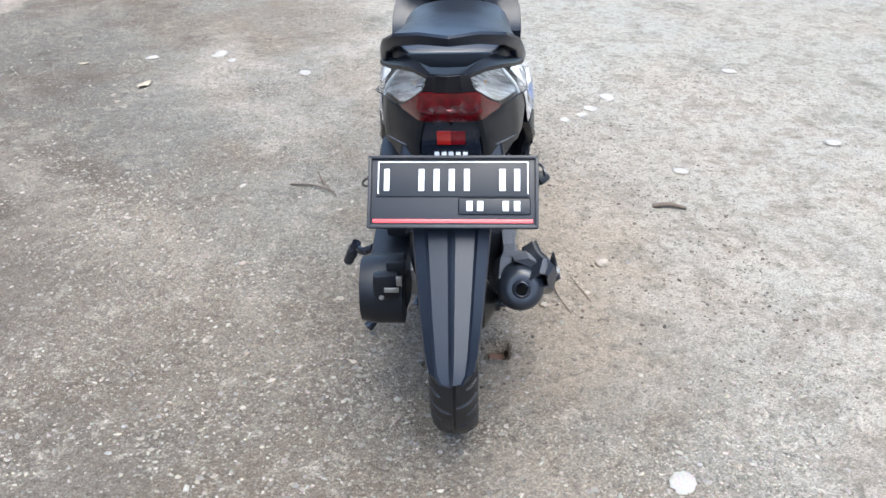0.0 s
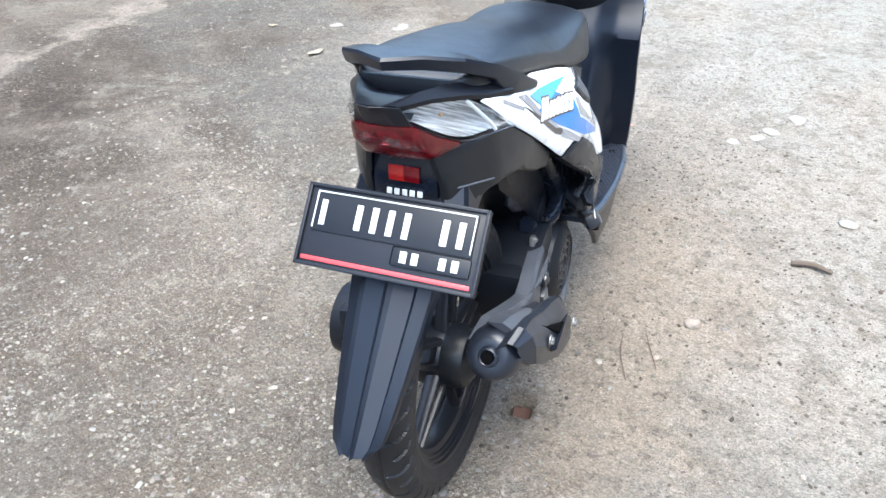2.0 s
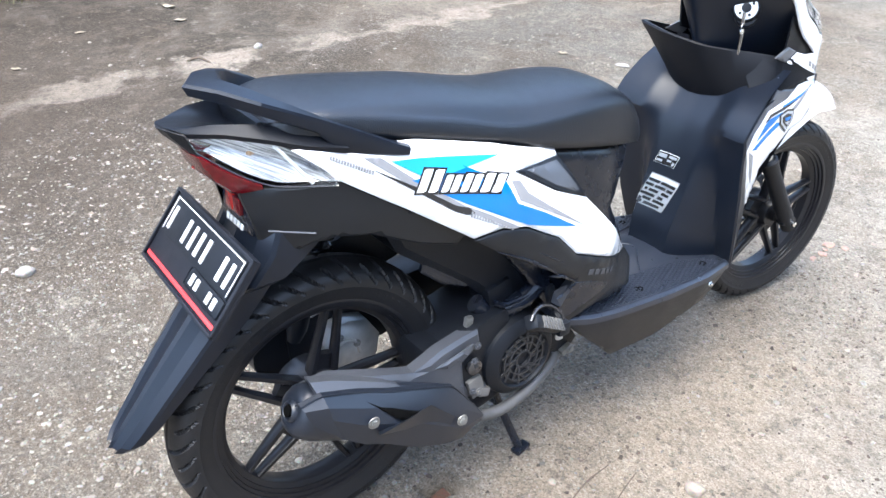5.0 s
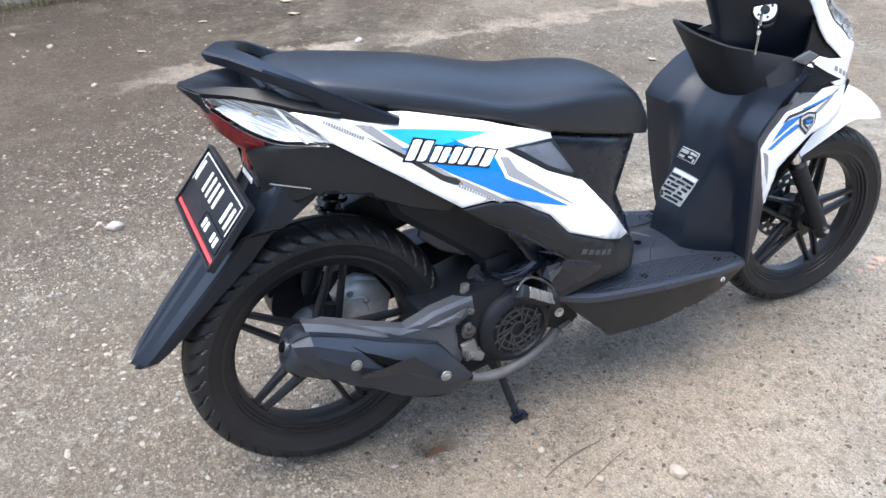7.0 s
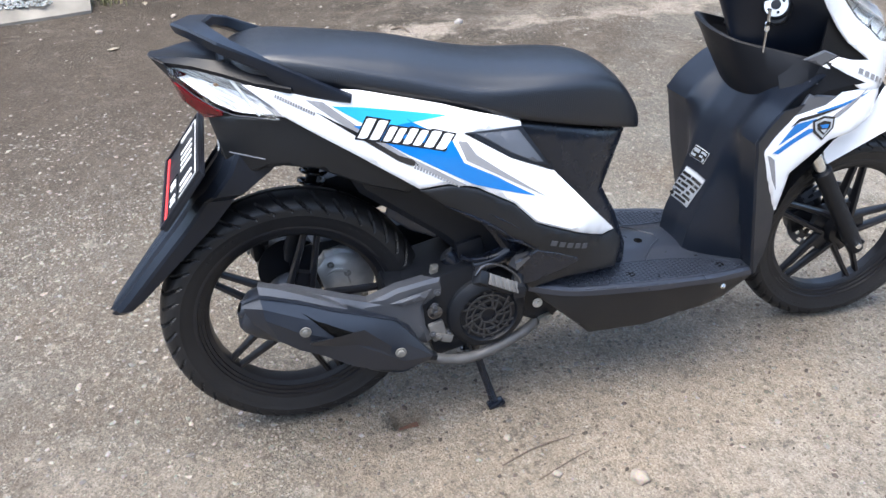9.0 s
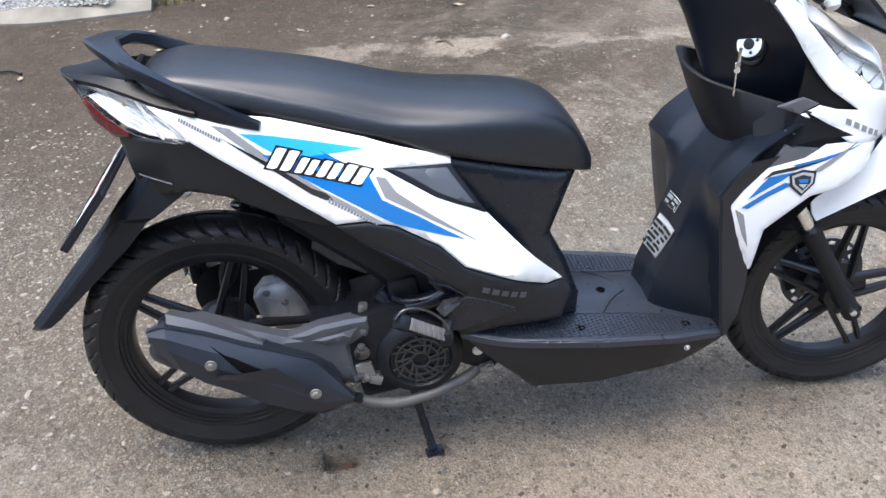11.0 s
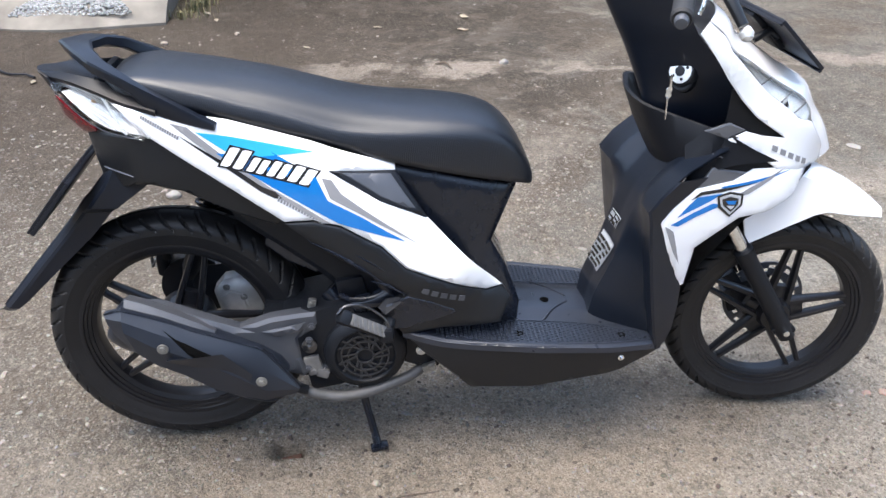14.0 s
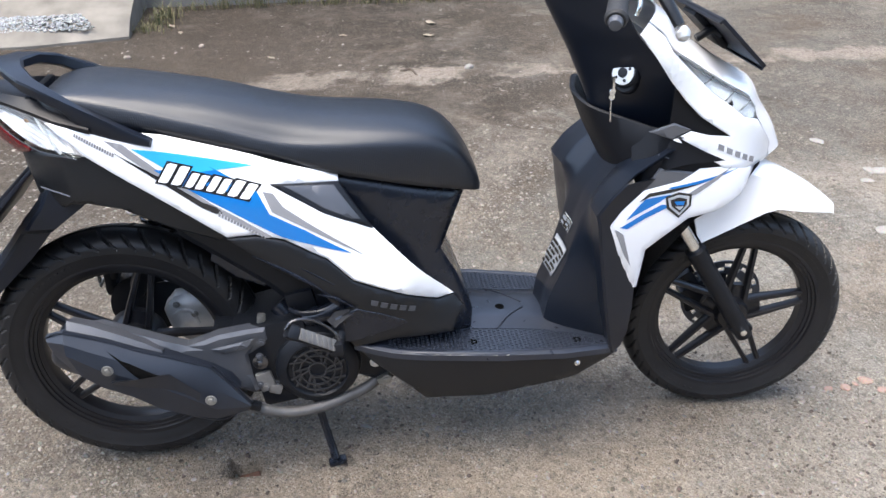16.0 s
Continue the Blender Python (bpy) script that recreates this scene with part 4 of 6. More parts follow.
for s in (1, -1):
    sp = part("side_panel", panel(SIDE_POLY, REAR, .005, .004, .018, s), WHITE, scooter, "glossy white rear side panel with blue graphics", 40)
    lp = part("lower_side_panel", panel(LOWER_POLY, lifted(REAR, .0015), .02, .003, .018, s), GREY, scooter, "dark grey lower side panel", 40)
    si = part("side_insert", panel(INSERT_POLY, lifted(REAR, .0015), .01, .002, .018, s), BLACK, scooter, "dark trim insert with a grey face")
    part("insert_face", panel([(.356, .6965), (.446, .684), (.492, .618), (.476, .6215), (.424, .6485)], lifted(REAR, .0035), .004, .0015, .016, s), GUNMETAL, si, "dark silver face")
    part("under_tail_panel", panel(UNDER_POLY, under_x, .012, .003, .016, s), GREY, scooter, "dark grey panel under the tail")
    part("under_fin", tube([(s * (under_x(y, z) + .0008), y, z) for y, z in ((-.090, .693), (-.06, .690), (-.030, .686))], .0018, 6, 2), GUNMETAL, scooter)
    decal("graphic_light_blue", [(.097, .777), (.150, .768), (.305, .735), (.238, .731), (.207, .729), (.147, .741)], REAR, CYAN, sp, "light blue graphic", side=s)
    decal("graphic_blue", [(.130, .738), (.207, .729), (.222, .742), (.240, .730), (.308, .691), (.327, .648), (.388, .613), (.470, .558), (.345, .603), (.224, .674), (.160, .716)], REAR, BLUE, sp, "blue graphic", side=s)
    decal("graphic_grey", [(.318, .690), (.332, .652), (.388, .618), (.495, .550), (.392, .628), (.352, .660), (.336, .686)], REAR, GRAPHIC_GREY, sp, "grey graphic line", side=s)
    decal("graphic_grey", [(.052, .793), (.082, .786), (.137, .737), (.224, .670), (.274, .640), (.330, .603), (.316, .603), (.262, .637), (.218, .664), (.127, .730)], REAR, GRAPHIC_GREY, sp, "grey graphic line", side=s)
    decal("graphic_black", [(.064, .773), (.145, .720), (.208, .674), (.232, .664), (.245, .650), (.228, .652), (.205, .664), (.143, .712)], REAR, GRAPHIC_BLACK, sp, "black graphic line", lift=.0014, side=s)
    for i in range(16):
        y0, z0 = .002 + .0041 * i, .807 - .0024 * i
        decal("graphic_dot", [(y0, z0), (y0 + .003, z0 - .001), (y0 + .001, z0 - .007), (y0 - .002, z0 - .006)], REAR, GRAPHIC_GREY, sp, lift=.0014, side=s)
        y0, z0 = .236 + .0052 * i, .656 - .0033 * i
        decal("graphic_dot", [(y0, z0), (y0 + .0035, z0 - .001), (y0 + .001, z0 - .011 + .0004 * i), (y0 - .0025, z0 - .010 + .0004 * i)], REAR, GRAPHIC_GREY, sp, lift=.0016, side=s)
    # model mark: plain slanted white bars in four pairs, each pair on a dark ground
    def mark(u, v):
        return .143 + .163 * u - .022 * (v - .5), .750 - .047 * u - (.033 - .006 * u) * v

    for u0, u1, v0 in ((.02, .25, .00), (.30, .48, .22), (.52, .71, .14), (.75, .98, .06)):
        decal("mark_backing", [mark(*p) for p in ((u0 - .022, v0 - .08), (u1 + .022, v0 - .08), (u1 + .022, 1.10), (u0 - .022, 1.10))], REAR, GRAPHIC_BLACK, sp, lift=.0016, side=s)
        w = (u1 - u0) * .42
        for k in (u0, u1 - w):
            decal("mark_bar", [mark(*p) for p in ((k, v0 + .06), (k + w * .3, v0), (k + w, v0), (k + w, .92), (k + w * .7, 1.0), (k, 1.0))], REAR, WHITE, sp, "white slanted bar", lift=.0022, side=s)
    for i in range(5):
        y0, z0 = .503 + .0185 * i, .456 - .0068 * i
        decal("side_mark", [(y0, z0), (y0 + .013, z0 - .004), (y0 + .010, z0 - .015), (y0 - .003, z0 - .011)], lifted(REAR, .002), GUNMETAL, lp, lift=.001, side=s)
    for pts, r in ((((.285, .565), (.335, .539), (.370, .516), (.393, .500), (.424, .474)), [.0008, .0034, .0042, .0034, .0010]), (((.400, .478), (.420, .471), (.438, .464), (.472, .438)), [.0006, .0028, .0036, .0012]),
                   (((.345, .556), (.400, .520), (.450, .485)), [.0006, .0022, .0006])):
        part("side_ridge", tube([(s * (REAR(y, z) + .0006), y, z) for y, z in pts], r, 8, 5), SATIN, lp)
    top = [(.178, .413, .414), (.188, .428, .402), (.176, .480, .438), (.166, .430, .426)]
    fold = loft([[(x * s, y, z) for x, y, z in top], [((x - .008) * s, y + .002, z - .006) for x, y, z in top]])
    bmesh.ops.recalc_face_normals(fold, faces=list(fold.faces))
    part("upper_facet", fold, MATT, lp, "small facet that faces the sky")
    part("side_facet", panel([(.424, .413), (.474, .440), (.520, .425), (.585, .391), (.520, .372), (.467, .354), (.444, .355)], lambda y, z: REAR(y, z) + .0025 + .05 * max(0, .45 - y), .004, .003, .016, s), SATIN, lp, "folded facet of the lower panel")


def core_width(y, z):
    return .112 + .02 * (z < .5) * (.5 - z) / .15 - .55 * max(0, y - .60) ** 1.25


core = panel([(.30, .72), (.455, .690), (.700, .628), (.650, .510), (.685, .445), (.716, .360), (.712, .318), (.46, .35), (.40, .45), (.32, .56)], core_width, lambda y, z: -core_width(y, z), .010, .022)
part("seat_base", core, SATIN, scooter, "black body panel under the seat", 40)
part("seat_tray", loft([[(-w, y, z), (-w, y, z - .05), (w, y, z - .05), (w, y, z)] for y, z, w in ((-.02, .838, .10), (.143, .80, .115), (.328, .742, .118), (.455, .70, .112))]), BLACK, scooter)
inner = panel([(.10, .655), (.25, .62), (.40, .56), (.50, .44), (.50, .36), (.36, .375), (.30, .44), (.22, .505), (.14, .57)], lambda y, z: .085, lambda y, z: -.085, .012, .03)
part("inner_mudguard", inner, BLACK, scooter, "black plastic mudguard above the engine")

# ---------------------------------------------------------------- floor, leg shield, pocket
def floor_z(y):
    return .327 - .108 * (y - .544) + max(0, .544 - y) * .15


def floor_x(y):
    return float(np.interp(y, [.455, .50, .60, .75, .90, 1.0, 1.03], [.160, .172, .182, .183, .172, .150, .140]))


fy = list(np.linspace(.462, 1.02, 24))
floor_poly = [(y, floor_x(y) + .003) for y in fy] + [(y, -floor_x(y) - .003) for y in fy[::-1]]
part_floor = part("floorboard", panel(floor_poly, lambda y, x: floor_z(y) + (.012 if abs(x) < .05 else .012 * max(0, 1 - (abs(x) - .05) / .03)), .016, .003, .02, 1, lambda z, y, x: (x, y, z)), FLOOR, scooter, "black ribbed floorboard", 40)
FLOOR_SIDE = [(.462, .345), (.544, .325), (.70, .308), (.90, .286), (1.010, .274), (1.027, .253), (.932, .209), (.733, .187), (.605, .195), (.579, .224), (.50, .30), (.470, .331)]
for s in (1, -1):
    part("floor_side_panel", panel(FLOOR_SIDE, lambda y, z: floor_x(y) - .30 * max(0, .30 - z) ** 1.3, .012, .003, .02, s), GREY, part_floor, "dark plastic panel below the floorboard")
    part("side_bolt", bolt(Matrix.Translation(((floor_x(.93) - .006) * s, .93, .249)) @ pose(0, 0, 0, 0, 0, 0 if s > 0 else 180), .0048), CHROME, part_floor, "bright bolt")
    nubs = bmesh.new()
    for iy in range(46):
        for ix in range(9):
            y, x = .535 + iy * .0098, .092 + ix * .0098 + (.0049 if iy % 2 else 0)
            if x > floor_x(y) - .016 or x < .092 + .5 * max(0, .60 - y) + .35 * max(0, y - .90):
                continue
            z = floor_z(y) + (.012 * max(0, 1 - (x - .05) / .03))
            low = [nubs.verts.new((s * (x + a * .0036), y + b * .0036, z - .001)) for a, b in ((-1, -1), (1, -1), (1, 1), (-1, 1))]
            top = [nubs.verts.new((s * (x + a * .0022), y + b * .0022, z + .0024)) for a, b in ((-1, -1), (1, -1), (1, 1), (-1, 1))]
            nubs.faces.new(top)
            for q in range(4):
                nubs.faces.new([low[q], low[(q + 1) % 4], top[(q + 1) % 4], top[q]])
    edge_in = [(.095, .60), (.088, .70), (.088, .86), (.112, .975)]
    ribs = [nubs, tube([(s * x, y, floor_z(y) + .0012) for x, y in edge_in], .0022, 6, 4), tube([(s * (floor_x(y) - .006), y, floor_z(y) + .0004) for y in (.50, .56, .62, .68, .75, .82, .88, .94, 1.0)], .0065, 8, 4, .28),
            tube([(s * .012, .62, floor_z(.62) + .0125), (s * .05, .66, floor_z(.66) + .012), (s * .088, .72, floor_z(.72) + .002)], .0020, 6, 4),
            tube([(s * .012, .84, floor_z(.84) + .0125), (s * .05, .80, floor_z(.80) + .012), (s * .088, .77, floor_z(.77) + .002)], .0020, 6, 4)]
    part("floor_ribs", join(*ribs), FLOOR, part_floor, "moulded anti-slip ribs")
    for x, y in ((.139, .708), (.127, .935)):
        part("floor_bolt", lathe([(-.004, .010), (.0016, .010), (.0018, .006), (.0005, .005)], Matrix.Translation((x * s, y, floor_z(y))) @ pose(0, 0, 0, 0, -90, 0), 16), HOLE_SHADE, part_floor)
part("floor_bolt", lathe([(-.004, .010), (.0016, .010), (.0018, .006), (.0005, .005)], Matrix.Translation((.012, .788, floor_z(.788) + .012)) @ pose(0, 0, 0, 0, -90, 0), 16), HOLE_SHADE, part_floor)


def shield_section(z):
    Z = [.26, .30, .35, .40, .45, .53, .575, .60, .64, .68, .72]
    yc = np.interp(z, Z, [.872, .872, .880, .900, .918, .940, .955, .968, .998, 1.03, 1.06])
    ye = np.interp(z, Z, [1.004, .994, .984, .975, .967, .955, .950, .944, .974, 1.02, 1.09])
    w = np.interp(z, Z, [.150, .156, .162, .166, .170, .172, .175, .176, .174, .168, .160])
    return yc, ye, w


def leg_shield():
    rows = []
    for z in np.linspace(.262, .72, 34):
        yc, ye, w = shield_section(z)
        row = []
        for i in range(41):
            x = (-1 + i / 20) * w
            x *= 1.14 if x < 0 else 1
            k = max(0.0, min(1.0, (.108 - abs(x)) / .050))
            row.append((x, ye + (yc - ye) * k + .010 * max(0, 1 - abs(x) / w), z))
        rows.append(row)
    front = [[(x, y + .006, z) for x, y, z in r] for r in rows]
    return join(loft(rows, cap=False, closed=False), loft(front, cap=False, closed=False))


shield = part("leg_shield", leg_shield(), NAVY, scooter, "black inner leg shield with warning stickers", 35)


def shield_point(x, z, off=.002):
    yc, ye, w = shield_section(z)
    return (x, ye + (yc - ye) * max(0.0, min(1.0, (.108 - abs(x)) / .050)) + .010 * (1 - abs(x) / w) - off, z)


def sticker(name, x0, x1, z0, z1, mat, parent, label="", off=.002, base=0.0):
    """A thin label that follows the shield; its sides lean with the moulding."""
    rows = [[shield_point(x + .30 * (z - base), z, off) for x in np.linspace(x0, x1, 7)] for z in np.linspace(z0, z1, 5)]
    bm = loft(rows, cap=False, closed=False)
    bmesh.ops.solidify(bm, geom=list(bm.faces), thickness=.0006)
    return part(name, bm, mat, parent, label)


st1 = sticker("warning_sticker", -.064, .020, .384, .460, LABEL_GREY, shield, "grey warning sticker with dark print", base=.384)
sticker("print_band", -.062, .018, .449, .458, LABEL_WHITE, st1, off=.0032, base=.384)
for z0, bars in ((.441, ((-.062, -.030), (-.026, .016))), (.430, ((-.062, -.040), (-.036, -.006), (-.002, .016))), (.419, ((-.058, -.050), (-.046, -.020), (-.010, .012))), (.408, ((-.062, -.022), (-.014, .002))),
                 (.398, ((-.050, -.026), (-.020, .014))), (.388, ((-.062, -.046), (-.040, .006)))):
    for x0, x1 in bars:
        sticker("print_bar", x0, x1, z0, z0 + .0065, GRAPHIC_BLACK, st1, off=.0032, base=.384)
st2 = sticker("maintenance_sticker", -.046, .012, .484, .513, LABEL_WHITE, shield, "small grey instruction sticker", base=.484)
sticker("print_face", -.0445, .0105, .4855, .5115, GRAPHIC_BLACK, st2, off=.0030, base=.484)
for x0, x1, z0, z1 in ((-.042, -.020, .500, .509), (-.015, .008, .503, .509), (-.015, -.002, .494, .499), (-.042, -.026, .489, .495), (.001, .008, .488, .496)):
    sticker("print_bar", x0, x1, z0, z1, LABEL_GREY, st2, off=.0038, base=.484)


def pocket():
    """The open glove tray behind the steering column: a rim drawn out to two corners, tapering in below."""
    rim = [(-.150, 1.107, .742), (-.160, 1.04, .762), (-.167, .979, .780), (-.12, .958, .781), (-.06, .945, .779), (0, .953, .772), (.03, .974, .764), (.07, 1.015, .756), (.117, 1.063, .747), (.14, 1.09, .741), (.152, 1.107, .738)]
    low = [(-.12, 1.20, .70), (-.118, 1.08, .705), (-.115, 1.020, .702), (-.090, 1.005, .668), (-.045, 1.006, .645), (.01, 1.014, .636), (.06, 1.024, .640), (.11, 1.046, .655), (.15, 1.080, .675), (.158, 1.12, .687), (.155, 1.20, .690)]
    a, b = smooth_path(rim, 4), smooth_path(low, 4)
    ins = [Vector((p.x * .94, p.y + .010, p.z + .001)) for p in a]
    deep = [Vector((p.x * .86, p.y + .045, p.z - .06)) for p in a]
    bm = loft([b, [(p + q) / 2 + Vector((0, -.004, 0)) for p, q in zip(a, b)], a, [p + Vector((0, .004, .003)) for p in a], ins, deep, [Vector((p.x * .8, 1.08, p.z)) for p in deep]], cap=False, closed=False)
    return bm


part("glove_tray", pocket(), MATT, scooter, "black open glove tray under the handlebar", 35)


def column_section(z):
    Z = [.70, .727, .781, .864, .934, 1.0, 1.06]
    return (np.interp(z, [.72, .809, .887, .971, 1.06], [.985, .950, .915, .870, .825]), np.interp(z, Z, [1.235, 1.213, 1.153, 1.073, 1.011, .975, .955]), np.interp(z, Z, [.120, .124, .136, .150, .134, .119, .105]))


def column_point(x, z, off=0.0):
    yc, ye, w = column_section(z)
    return Vector((x, yc + (ye - yc) * (math.sqrt((x / w) ** 2 + .02) - .141) / .869 - off, z))


rows = [[column_point((-1 + i / 16) * column_section(z)[2], z) for i in range(33)] for z in np.linspace(.70, 1.06, 24)]
bm = loft(rows, cap=False, closed=False)
bmesh.ops.solidify(bm, geom=list(bm.faces), thickness=.005)
column = part("column_cover", bm, NAVY, scooter, "black steering column cover with ignition lock", 35)
KEY = along(column_point(.084, .852), column_point(.084, .852) + Vector((.60, -.74, .30)))
lock = part("ignition_lock", join(lathe([(-.010, .030), (.002, .029), (.006, .026), (.007, .022), (.003, .021)], KEY, 32), moved(lathe([(-.010, .024), (.002, .023), (.005, .020)], KEY, 28), Matrix.Translation((.002, .002, -.016)))), BLACK, column, "ignition lock with the key in it")
part("lock_face", lathe([(.003, .024), (.0085, .023), (.0092, .010)], KEY, 28), PEARL, lock, "worn metal lock face")
part("lock_shutter", join(lathe([(.009, .010), (.0112, .0095), (.0118, .005)], KEY, 20), *[lathe([(.008, .003), (.0102, .003)], KEY @ Matrix.Translation((0, .016 * math.cos(q), .016 * math.sin(q))), 8) for q in (.6, 2.2, 3.9, 5.2)]), BLACK, lock)
kp = column_point(.084, .852) + Vector((.016, -.026, -.014))
part("key", join(box((.006, .004, .026), Matrix.Translation(kp), .001), lathe([(-.001, .007), (.001, .007)], Matrix.Translation(kp + Vector((.002, -.002, -.016))) @ pose(0, 0, 0, 0, 0, 20), 20)), CHROME, lock, "steel key")
part("spare_key", join(box((.005, .002, .045), Matrix.Translation(kp + Vector((.004, -.004, -.052))) @ pose(0, 0, 0, 4, 6, 0), .0008), lathe([(-.001, .006), (.001, .006)], Matrix.Translation(kp + Vector((.003, -.003, -.026))), 18)), CHROME, lock, "steel key hanging from the ring")

# ---------------------------------------------------------------- front bodywork
COWL_POLY = [(1.028, .957), (1.013, .936), (1.041, .897), (1.069, .857), (1.107, .813), (1.143, .778), (1.180, .753), (1.216, .729), (1.166, .738), (1.128, .750), (1.093, .735), (1.157, .701), (1.208, .667), (1.256, .655), (1.315, .648), (1.352, .646), (1.343, .682), (1.304, .724), (1.278, .752), (1.244, .763), (1.210, .789), (1.166, .819), (1.114, .866), (1.070, .907), (1.055, .934)]
FAIR_POLY = [(.974, .568), (1.032, .635), (1.117, .650), (1.156, .672), (1.235, .668), (1.30, .652), (1.26, .60), (1.20, .575), (1.143, .568), (1.060, .503), (1.054, .410), (1.042, .407), (.999, .497)]


def tray_x(y, z):
    a, b = FRONT(y, z) - .006, .062 - .72 * (z - .747) + 1.05 * (y - 1.0) - .7 * max(0, 1.068 - y)
    return (a + b - math.sqrt((a - b) ** 2 + .0004)) / 2


for s in (1, -1):
    fc = part("front_cowl", panel(COWL_POLY, FRONT, .005, .002, .014, s), WHITE, scooter, "glossy white front cowl", 40)
    fp = part("front_fairing", panel(FAIR_POLY, FRONT, .005, .004, .018, s), WHITE, scooter, "white front fairing with blue graphics", 40)
    decal("graphic_blue", [(1.010, .580), (1.030, .604), (1.046, .620), (1.096, .626), (1.073, .611)], FRONT, BLUE, fp, "blue graphic", side=s)
    decal("graphic_blue", [(.998, .564), (1.040, .587), (1.080, .606), (1.100, .602), (1.050, .580), (1.013, .560)], FRONT, BLUE, fp, "blue graphic", side=s)
    decal("graphic_black", [(1.034, .616), (1.052, .632), (1.167, .645), (1.130, .637), (1.096, .630), (1.055, .625)], FRONT, GRAPHIC_BLACK, fp, lift=.0014, side=s)
    decal("graphic_blue", [(1.090, .640), (1.160, .650), (1.240, .662), (1.170, .646), (1.110, .633)], FRONT, BLUE, fp, "blue graphic", lift=.0010, side=s)
    decal("graphic_grey", [(1.119, .616), (1.150, .634), (1.187, .652), (1.225, .668), (1.195, .648), (1.150, .622)], FRONT, GRAPHIC_GREY, fp, "grey graphic line", side=s)
    decal("graphic_grey", [(.986, .562), (.996, .556), (1.006, .548), (1.030, .470), (1.012, .500)], FRONT, GRAPHIC_GREY, fp, "grey graphic line", side=s)
    bd = decal("shield_badge", [(1.086, .622), (1.112, .630), (1.140, .624), (1.141, .599), (1.118, .574), (1.091, .597)], FRONT, GRAPHIC_BLACK, fp, "dark shield-shaped badge with pale lines", lift=.0022, side=s)
    decal("badge_rim", [(1.091, .619), (1.113, .625), (1.135, .620), (1.136, .601), (1.118, .580), (1.096, .600)], FRONT, LABEL_WHITE, bd, lift=.0030, side=s)
    decal("badge_field", [(1.096, .615), (1.113, .620), (1.130, .615), (1.131, .603), (1.118, .587), (1.100, .602)], FRONT, GRAPHIC_BLACK, bd, lift=.0038, side=s)
    decal("badge_bar", [(1.104, .612), (1.126, .611), (1.124, .603), (1.110, .604)], FRONT, BLUE, bd, lift=.0046, side=s)
    decal("badge_bar", [(1.107, .601), (1.124, .600), (1.118, .592)], FRONT, LABEL_WHITE, bd, lift=.0046, side=s)
    for i in range(5):
        y0, z0 = 1.189 + .0205 * i, .719 - .0100 * i
        decal("maker_mark", [(y0, z0), (y0 + .013, z0 - .006), (y0 + .012, z0 - .017), (y0 - .001, z0 - .011)], FRONT, GRAPHIC_GREY, fc, lift=.0014, side=s)
    part("cowl_trim", panel([(1.071, .679), (1.146, .665), (1.156, .672), (1.117, .650), (1.044, .638)], lifted(FRONT, -.003), .006, .002, .016, s), SILVER_GREY, scooter, "dark silver trim below the cowl")
    part("cowl_back", panel([(1.085, .835), (1.150, .800), (1.235, .742), (1.232, .715), (1.130, .738), (1.085, .755)], lifted(FRONT, -.010), .004, 0, .016, s), MATT, scooter)
    part("tray_side", panel([(1.045, .754), (1.060, .748), (1.096, .735), (1.157, .701), (1.208, .667), (1.235, .664), (1.156, .668), (1.117, .647), (1.034, .632), (1.028, .660), (1.030, .700), (1.036, .752)], tray_x, .004, 0, .010, s), MATT, scooter, "black cowl side below the tray")
    part("tray_fin", tube([(s * (FRONT(y, z) - .0045), y, z) for y, z in ((1.066, .708), (1.085, .700), (1.108, .6925), (1.147, .690))], .0014, 6, 3), SILVER_GREY, scooter)
    part("cowl_insert", panel([(1.043, .755), (1.093, .768), (1.128, .752), (1.092, .735)], lifted(FRONT, -.005), .006, .002, .016, s), SILVER_GREY, scooter, "dark silver trim beside the tray")
    lens_poly = [(1.071, .908), (1.114, .867), (1.166, .820), (1.210, .790), (1.244, .764), (1.276, .754), (1.272, .778), (1.254, .798), (1.219, .819), (1.172, .846), (1.11, .886)]
    hl = part("headlamp_lens", panel(lens_poly, lifted(FRONT, -.001), .003, .002, .014, s), LENS, scooter, "clear headlamp lens", 40)
    part("headlamp_bowl", panel(lens_poly, lifted(FRONT, -.016), .004, 0, .014, s), LENS_BOWL, hl, "bright headlamp reflector", 40)
    for pts in (((1.085, .898), (1.11, .880), (1.172, .840), (1.219, .813), (1.262, .790)), ((1.150, .838), (1.172, .845)), ((1.20, .800), (1.225, .815)), ((1.236, .776), (1.262, .790))):
        part("lens_rib", tube([(s * (FRONT(y, z) - .008), y, z) for y, z in pts], .0016, 6, 3), GRAPHIC_GREY, hl)
    part("lamp_cup", lathe([(0, .008), (.004, .012), (.012, .018), (.020, .020), (.018, .018), (.010, .014), (.002, .006)], along((s * (FRONT(1.225, .80) - .030), 1.215, .79), (s * (FRONT(1.225, .80)), 1.245, .805)), 24), CHROME, hl, "bright lamp cup")
EDGE = [(.134, 1.030, .960), (.144, 1.058, .938), (.154, 1.074, .912), (.149, 1.11, .889), (.125, 1.172, .849), (.113, 1.219, .822), (.105, 1.254, .800), (.088, 1.282, .757), (.066, 1.322, .704), (.040, 1.350, .650)]
rows = [[(p.x * k, p.y + (.046 - .010 * i / 27) * (1 - k * k), p.z + .012 * (1 - k * k)) for k in np.linspace(-1, 1, 15)] for i, p in enumerate(smooth_path(EDGE, 3))]
bm = loft(rows, cap=False, closed=False)
bmesh.ops.recalc_face_normals(bm, faces=bm.faces)
bmesh.ops.solidify(bm, geom=list(bm.faces), thickness=.003)
